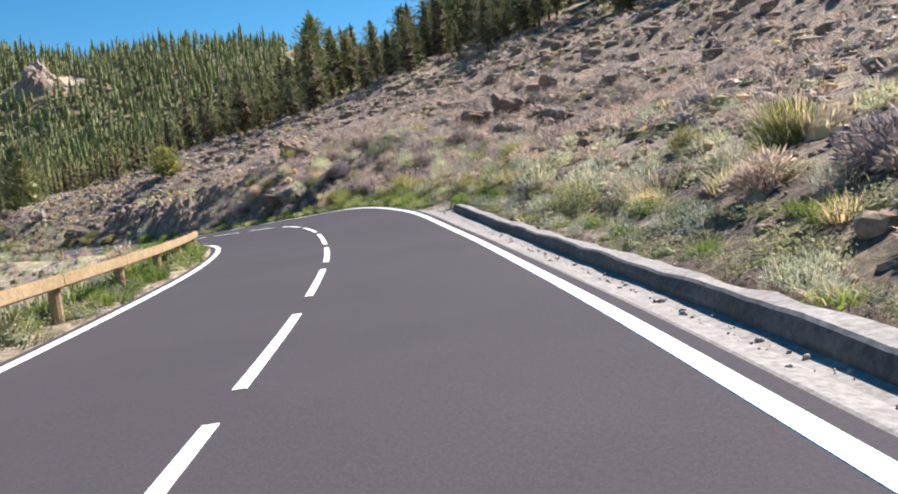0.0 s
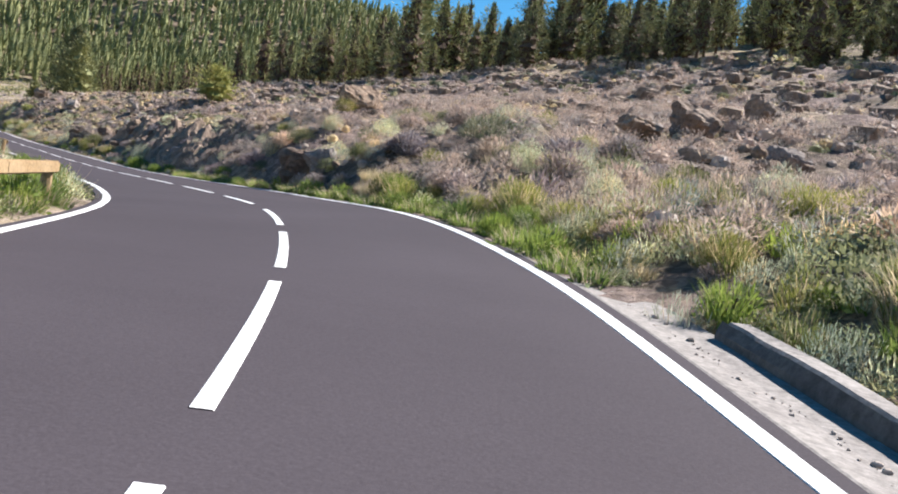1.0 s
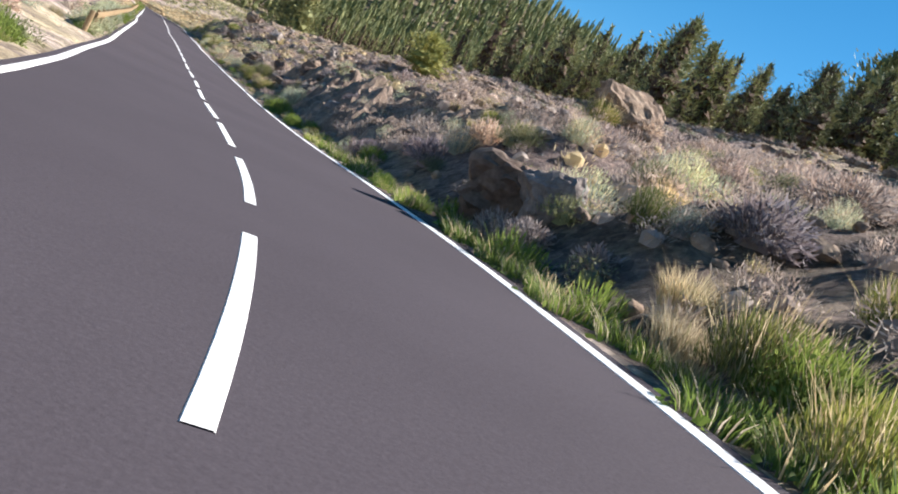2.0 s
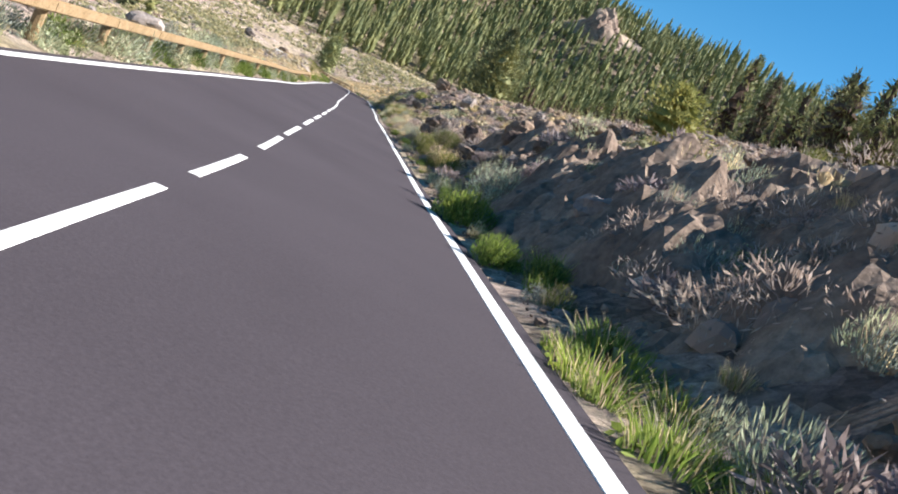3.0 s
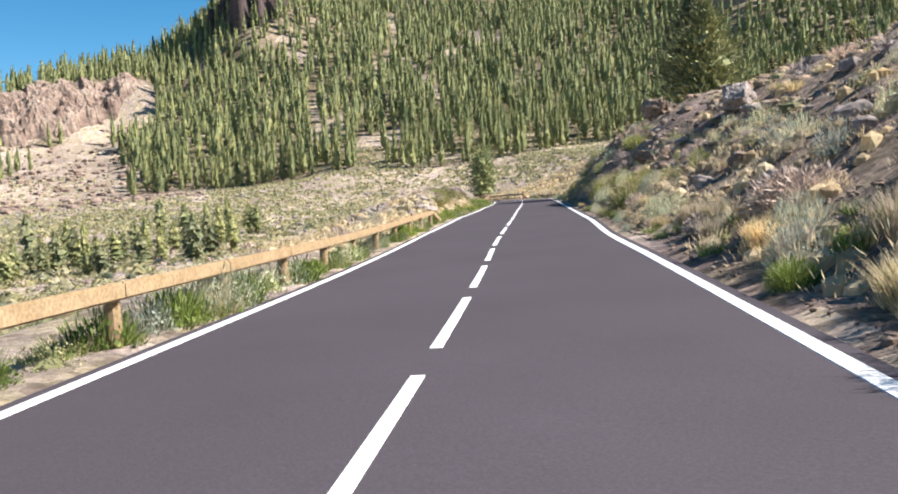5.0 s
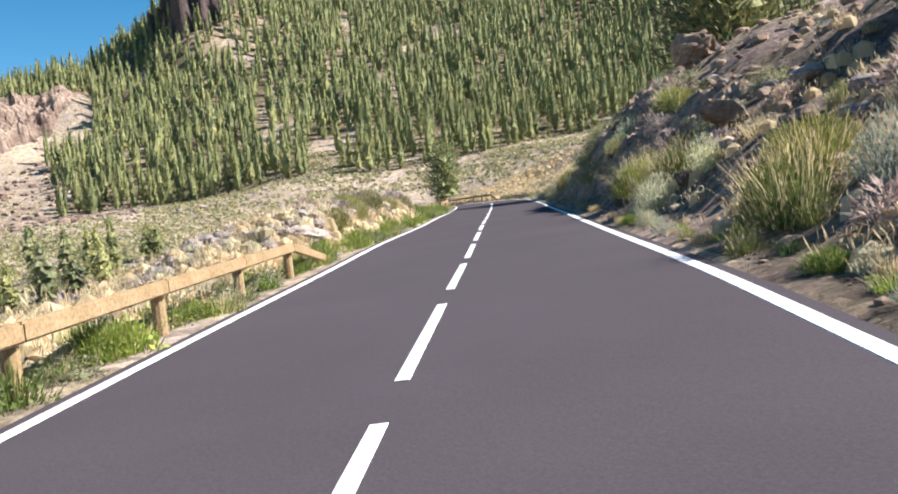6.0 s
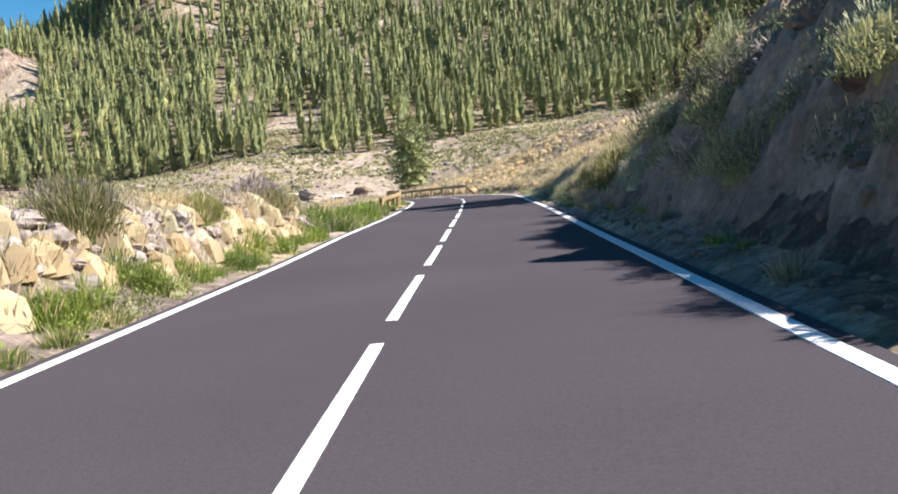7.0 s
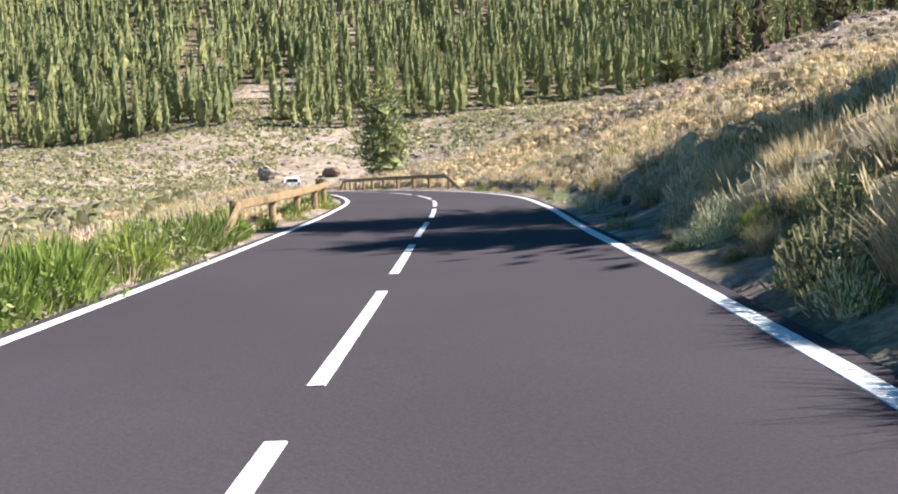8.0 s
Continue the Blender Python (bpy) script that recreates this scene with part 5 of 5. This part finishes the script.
def rock_face(name, u, v, rise, blocks, mat, label, soft=False):
    """A cliff over the plan grid u by v: blocks broken off at steps, sunk into the ground at its rim."""
    X, Y = u, v
    x, y = X.ravel(), Y.ravel()
    z = land(x, y)[0]
    jag = np.abs(fbm(x, y, blocks * 3, 5, 0.6))
    if soft:
        crack = np.abs(fbm(x + 61, y - 17, blocks * 1.6, 4, 0.6))
        z = z + rise(x, y) * (0.8 + 0.35 * fbm(x, y + 33, blocks * 2.5, 3)) + crack * blocks * 0.5 + (fbm(x - 5, y, blocks * 0.5, 3, 0.65) + np.abs(fbm(x, y + 8, blocks * 0.7, 2, 0.6))) * blocks * 0.2 - blocks * 0.1
    else:
        z = z + rise(x, y) * (0.75 + 0.5 * cells(x, y, blocks)) + cells(x + 9, y, blocks * 0.45) * blocks * 0.5 + jag * blocks * 0.6 - blocks * 0.75
    return tagged(part(name, mesh_of(name, np.c_[x, y, z], grid_faces(*X.shape), mat), mat), label, "rock", kind="structure")


a_, r_ = np.meshgrid(np.radians(np.linspace(63.5, 93, 250)), np.linspace(312, 366, 130), indexing="ij")


def cliff_rise(x, y):
    az, r = np.degrees(np.arctan2(-(x - HUB[0]), y - HUB[1])), np.hypot(x - HUB[0], y - HUB[1])
    lip = 333 + fbm(az * 3, az * 0, 25, 4) * 9
    foot = step(lip - 5, lip, r + fbm(x, y, 9, 4) * 6)
    tall = np.clip(6.0 + 2.5 * fbm(az * 7, az * 0 + 4, 16, 3), 3.0, 8.5)
    inside = (1 - step(346, 362, r)) * step(64.8, 68.5, az) * (1 - step(89, 93, az))
    return tall * foot * inside - 3.0 * (1 - inside * step(lip - 16, lip - 6, r))


rock_face("cliff", HUB[0] - np.sin(a_) * r_, HUB[1] + np.cos(a_) * r_, cliff_rise, 3.2, CLIFF, "broken reddish-tan cliff below the forest")


def outcrop(s0, s1, d0, d1, rise, blocks, label):
    """Broken rock standing out of the bank beside the road."""
    n = int((s1 - s0) / 0.13)
    ss, dd = np.meshgrid(np.linspace(s0, s1, n), np.linspace(d0, d1, int((d1 - d0) / 0.11)), indexing="ij")
    p = on_road(ss.ravel(), WR + EDGE_R + dd.ravel())[:, :2]
    along, across = ss.ravel(), dd.ravel()

    def lift(x, y):
        ends = step(s0, s0 + 2.2, along) * (1 - step(s1 - 2.2, s1, along))
        lip = d0 + 0.6 + 0.6 * fbm(x, y, 3.0, 3)
        body = step(lip - 0.3, lip + 0.25, across) * (1 - step(d1 - 1.3, d1 - 0.2, across + fbm(x + 9, y, 1.5, 2) * 0.4))
        return (rise * (0.8 + 0.35 * fbm(x, y, 2.8, 2)) * body + 0.3) * ends - 0.3 - 0.25 * (1 - body)
    return rock_face("outcrop", p[:, 0].reshape(ss.shape), p[:, 1].reshape(ss.shape), lift, blocks, ROCK, label, True)


outcrop(57.0, 75.0, 0.5, 4.8, 0.35, 0.7, "reddish broken rock face of the road cutting")
outcrop(75.0, 87.0, 2.2, 5.2, 0.6, 0.75, "brown broken rock face of the road cutting")
outcrop(132.0, 158.0, 0.35, 5.0, 0.2, 0.6, "shaded broken rock face of the bank")
x_, y_ = np.meshgrid(np.linspace(-243, -153, 80), np.linspace(372, 452, 70), indexing="ij")
rock_face("rock_dome", x_, y_, lambda x, y: 9 * (1 - step(5, 20, np.hypot(x + 198, y - 411) + fbm(x, y, 16, 4) * 8)) - 1.5, 6.0, CLIFF, "bare pinkish rock dome among the pines")
x_, y_ = np.meshgrid(np.linspace(-404, -348, 64), np.linspace(269, 325, 64), indexing="ij")
rock_face("rock_tower", x_, y_, lambda x, y: 34 * (1 - step(12, 19, np.hypot(x + 376, y - 297) + fbm(x, y, 9, 4) * 5)) - 2, 4.5, DARK_ROCK, "dark rock tower on the mountain ridge")


# ---- single trees ----
rng = np.random.RandomState(33)


def single_tree(name, x, y, h, width, clumps, per, size, mat, label, bare=0.1, core=(11, 11, 0.62)):
    z = float(land(np.array([x]), np.array([y]))[0][0])
    wood_m, crown_m = pine_shape(rng, h, width, clumps, per, size, bare, long=3.6, core=core)
    ob = part(name, mesh_of("trunk", *wood_m, BARK), BARK)
    ob.location = (x, y, z - 0.15)
    tagged(ob, label, "tree")
    part("crown", mesh_of("crown", *crown_m, mat), mat, ob)
    return ob


single_tree("pine_tree", -78.8, 150.0, 13.5, 3.0, 80, 80, 0.16, PINE, "tall broad pine standing alone above the bank")
single_tree("pine_tree", -75.9, 146.6, 11.5, 2.7, 64, 70, 0.16, PINE, "pine standing close to a taller one above the bank")
single_tree("pine_tree", -22.4, 142.0, 14.5, 3.0, 60, 60, 0.2, PINE, "tall pine standing above the rest of the wood")
single_tree("pine_tree", -0.6, 128.0, 13.0, 3.6, 60, 60, 0.2, PINE, "tall broad pine at the edge of the wood")
single_tree("juniper_tree", -135.8, 181.7, 8.8, 2.3, 90, 60, 0.13, JUNIPER, "dense dark green conical tree beside the bend", 0.03, (12, 13, 0.85))
single_tree("young_pine", -32.3, 94.0, 3.4, 1.7, 50, 70, 0.075, YOUNG, "small yellow-green tree on the crest of the bank", 0.02, (7, 12, 0.8))
single_tree("young_pine", -116.6, 200.5, 5.4, 1.2, 26, 30, 0.3, PINE, "young pine in front of the wood", 0.04)
for k in range(30):      # saplings down in the valley
    a = radians(56.5 + 13.5 * (k + rng.uniform(-0.35, 0.35)) / 30)
    r = rng.uniform(86, 112)
    single_tree("pine_sapling", -32.8 - math.sin(a) * r, 69.9 + math.cos(a) * r, rng.uniform(2.6, 5.4), rng.uniform(0.8, 1.2), 34, 30, 0.05, PINE, "slim young pine on the valley floor", 0.04)


# ---- wooden guard rails ----
def round_post(r, h, sides=10):
    bm = bmesh.new()
    bmesh.ops.create_cone(bm, cap_ends=True, segments=sides, radius1=r, radius2=r * 0.97, depth=h)
    bmesh.ops.translate(bm, verts=bm.verts, vec=(0, 0, h / 2))
    top = [e for e in bm.edges if all(v.co.z > h - 0.01 for v in e.verts)]
    bmesh.ops.bevel(bm, geom=top, offset=0.015, segments=2, affect="EDGES")
    return bm


def beam(a, b, deep=0.18, thick=0.085):
    """A planed log between two points, its edges rounded."""
    a, b = Vector(a), Vector(b)
    d = b - a
    bm = bmesh.new()
    bmesh.ops.create_cube(bm, size=1.0)
    bmesh.ops.scale(bm, verts=bm.verts, vec=(d.length + 0.02, thick, deep))
    bmesh.ops.bevel(bm, geom=list(bm.edges), offset=0.022, segments=2, affect="EDGES")
    m = d.to_track_quat("X", "Z").to_matrix().to_4x4()
    bmesh.ops.transform(bm, verts=bm.verts, matrix=Matrix.Translation((a + b) / 2) @ m)
    return bm


def guard_rail(s0, s1, off, right=False, gap=3.1, slant_start=False, slant_end=False, high=0.66, label="weathered ochre wooden guard rail on round posts"):
    n = max(1, round((s1 - s0) / gap))
    stations = np.linspace(s0, s1, n + 1)
    if slant_start:      # a short sloping end
        stations[0] = stations[1] - 1.2
    pts = []
    for s in stations:
        p = at_sd(s, off, right)[0]
        base = on_road(s, WR + EDGE_R if right else -WL - EDGE_L)[0][2]
        pts.append(Vector((p[0], p[1], base)))
    root = new("guard_rail")
    tagged(root, label, "guard rail")
    root.location = pts[0]
    root_inv = Matrix.Translation(-pts[0])
    nr = on_road(stations, 1.0)[:, :2] - on_road(stations, 0.0)[:, :2]
    for i, p in enumerate(pts):
        if (i == 0 and slant_start) or (i == n and slant_end):
            continue
        bm = round_post(0.085, high + 0.28)
        bmesh.ops.transform(bm, verts=bm.verts, matrix=Matrix.Translation(p - pts[0] + Vector((0, 0, -0.30))))
        part("post", bm, WOOD, root)
    face = [Vector((q[0], q[1], 0)) * (-0.12 if right else 0.12) for q in nr]
    for i in range(n):
        ha = 0.05 if i == 0 and slant_start else high - 0.10
        hb = 0.05 if i == n - 1 and slant_end else high - 0.10
        part("rail", beam(pts[i] - pts[0] + face[i] + Vector((0, 0, ha)), pts[i + 1] - pts[0] + face[i + 1] + Vector((0, 0, hb))), WOOD, root)
    return root


guard_rail(-4.3, 32.9, 0.50)
guard_rail(62.0, 129.0, 0.46, slant_end=True)
guard_rail(165.9, 187.0, 0.55, slant_start=True, high=0.72)
guard_rail(190.0, 212.0, 0.9, right=True, gap=2.0, slant_start=True, slant_end=True, high=0.75, label="grey wooden rail fence outside the bend")


# ---- a white car on the far stretch of the road ----
CAR_PAINT, nt_, bs_ = material("white_car_paint", 0.25)
bs_.inputs["Base Color"].default_value = (0.80, 0.80, 0.80, 1)
CAR_GLASS, nt_, bs_ = material("dark_car_glass", 0.08)
bs_.inputs["Base Color"].default_value = (0.02, 0.025, 0.03, 1)
RUBBER, nt_, bs_ = material("tyre_rubber", 0.9)
bs_.inputs["Base Color"].default_value = (0.02, 0.02, 0.02, 1)
TAIL, nt_, bs_ = material("red_tail_lamp", 0.3)
bs_.inputs["Base Color"].default_value = (0.35, 0.02, 0.02, 1)


def profile_solid(points, half, taper=1.0):
    """A side profile (length, height) drawn out to both sides, its upper points drawn in."""
    bm = bmesh.new()
    top = max(z for _, z in points)
    rows = []
    for side in (-1, 1):
        rows.append([bm.verts.new((x, side * half * (1 - (1 - taper) * max(0, (z - 0.9) / max(top - 0.9, 0.01))), z)) for x, z in points])
    n = len(points)
    for i in range(n):
        bm.faces.new((rows[0][i], rows[0][(i + 1) % n], rows[1][(i + 1) % n], rows[1][i]))
    bm.faces.new(rows[0][::-1])
    bm.faces.new(rows[1])
    bmesh.ops.recalc_face_normals(bm, faces=bm.faces)
    bmesh.ops.bevel(bm, geom=[e for e in bm.edges], offset=0.05, segments=2, affect="EDGES")
    return bm


def car(s, off):
    p = on_road(s, off)[0]
    q = on_road(s + 1, off)[0]
    root = part("car", profile_solid([(-2.05, 0.35), (-2.1, 0.75), (-2.0, 0.95), (-1.75, 1.38), (-1.4, 1.48), (0.2, 1.46), (1.0, 0.98), (1.95, 0.82), (2.05, 0.45), (1.9, 0.28), (-1.9, 0.28)], 0.86, 0.8), CAR_PAINT)
    tagged(root, "white hatchback car on the road past the bend", "car")
    part("rear_window", profile_solid([(-2.02, 0.98), (-1.80, 1.34), (-1.76, 1.34), (-1.96, 0.98)], 0.62, 0.85), CAR_GLASS, root)
    part("side_windows", profile_solid([(-1.45, 0.98), (-1.3, 1.36), (0.15, 1.36), (0.78, 0.98)], 0.875, 0.80), CAR_GLASS, root)
    for y in (-0.66, 0.66):
        bm = bmesh.new()
        bmesh.ops.create_cube(bm, size=1.0, matrix=Matrix.Translation((-2.08, y, 0.86)) @ Matrix.Diagonal((0.06, 0.22, 0.2, 1)))
        part("tail_lamp", bm, TAIL, root)
        for x in (-1.3, 1.3):
            bm = bmesh.new()
            bmesh.ops.create_cone(bm, cap_ends=True, segments=18, radius1=0.31, radius2=0.31, depth=0.2, matrix=Matrix.Translation((x, y * 1.15, 0.31)) @ Matrix.Rotation(radians(90), 4, "X"))
            part("wheel", bm, RUBBER, root)
    root.matrix_basis = Matrix.Translation(p) @ Matrix.Rotation(math.atan2(q[1] - p[1], q[0] - p[0]), 4, "Z")
    return root


car(240.0, 1.4)
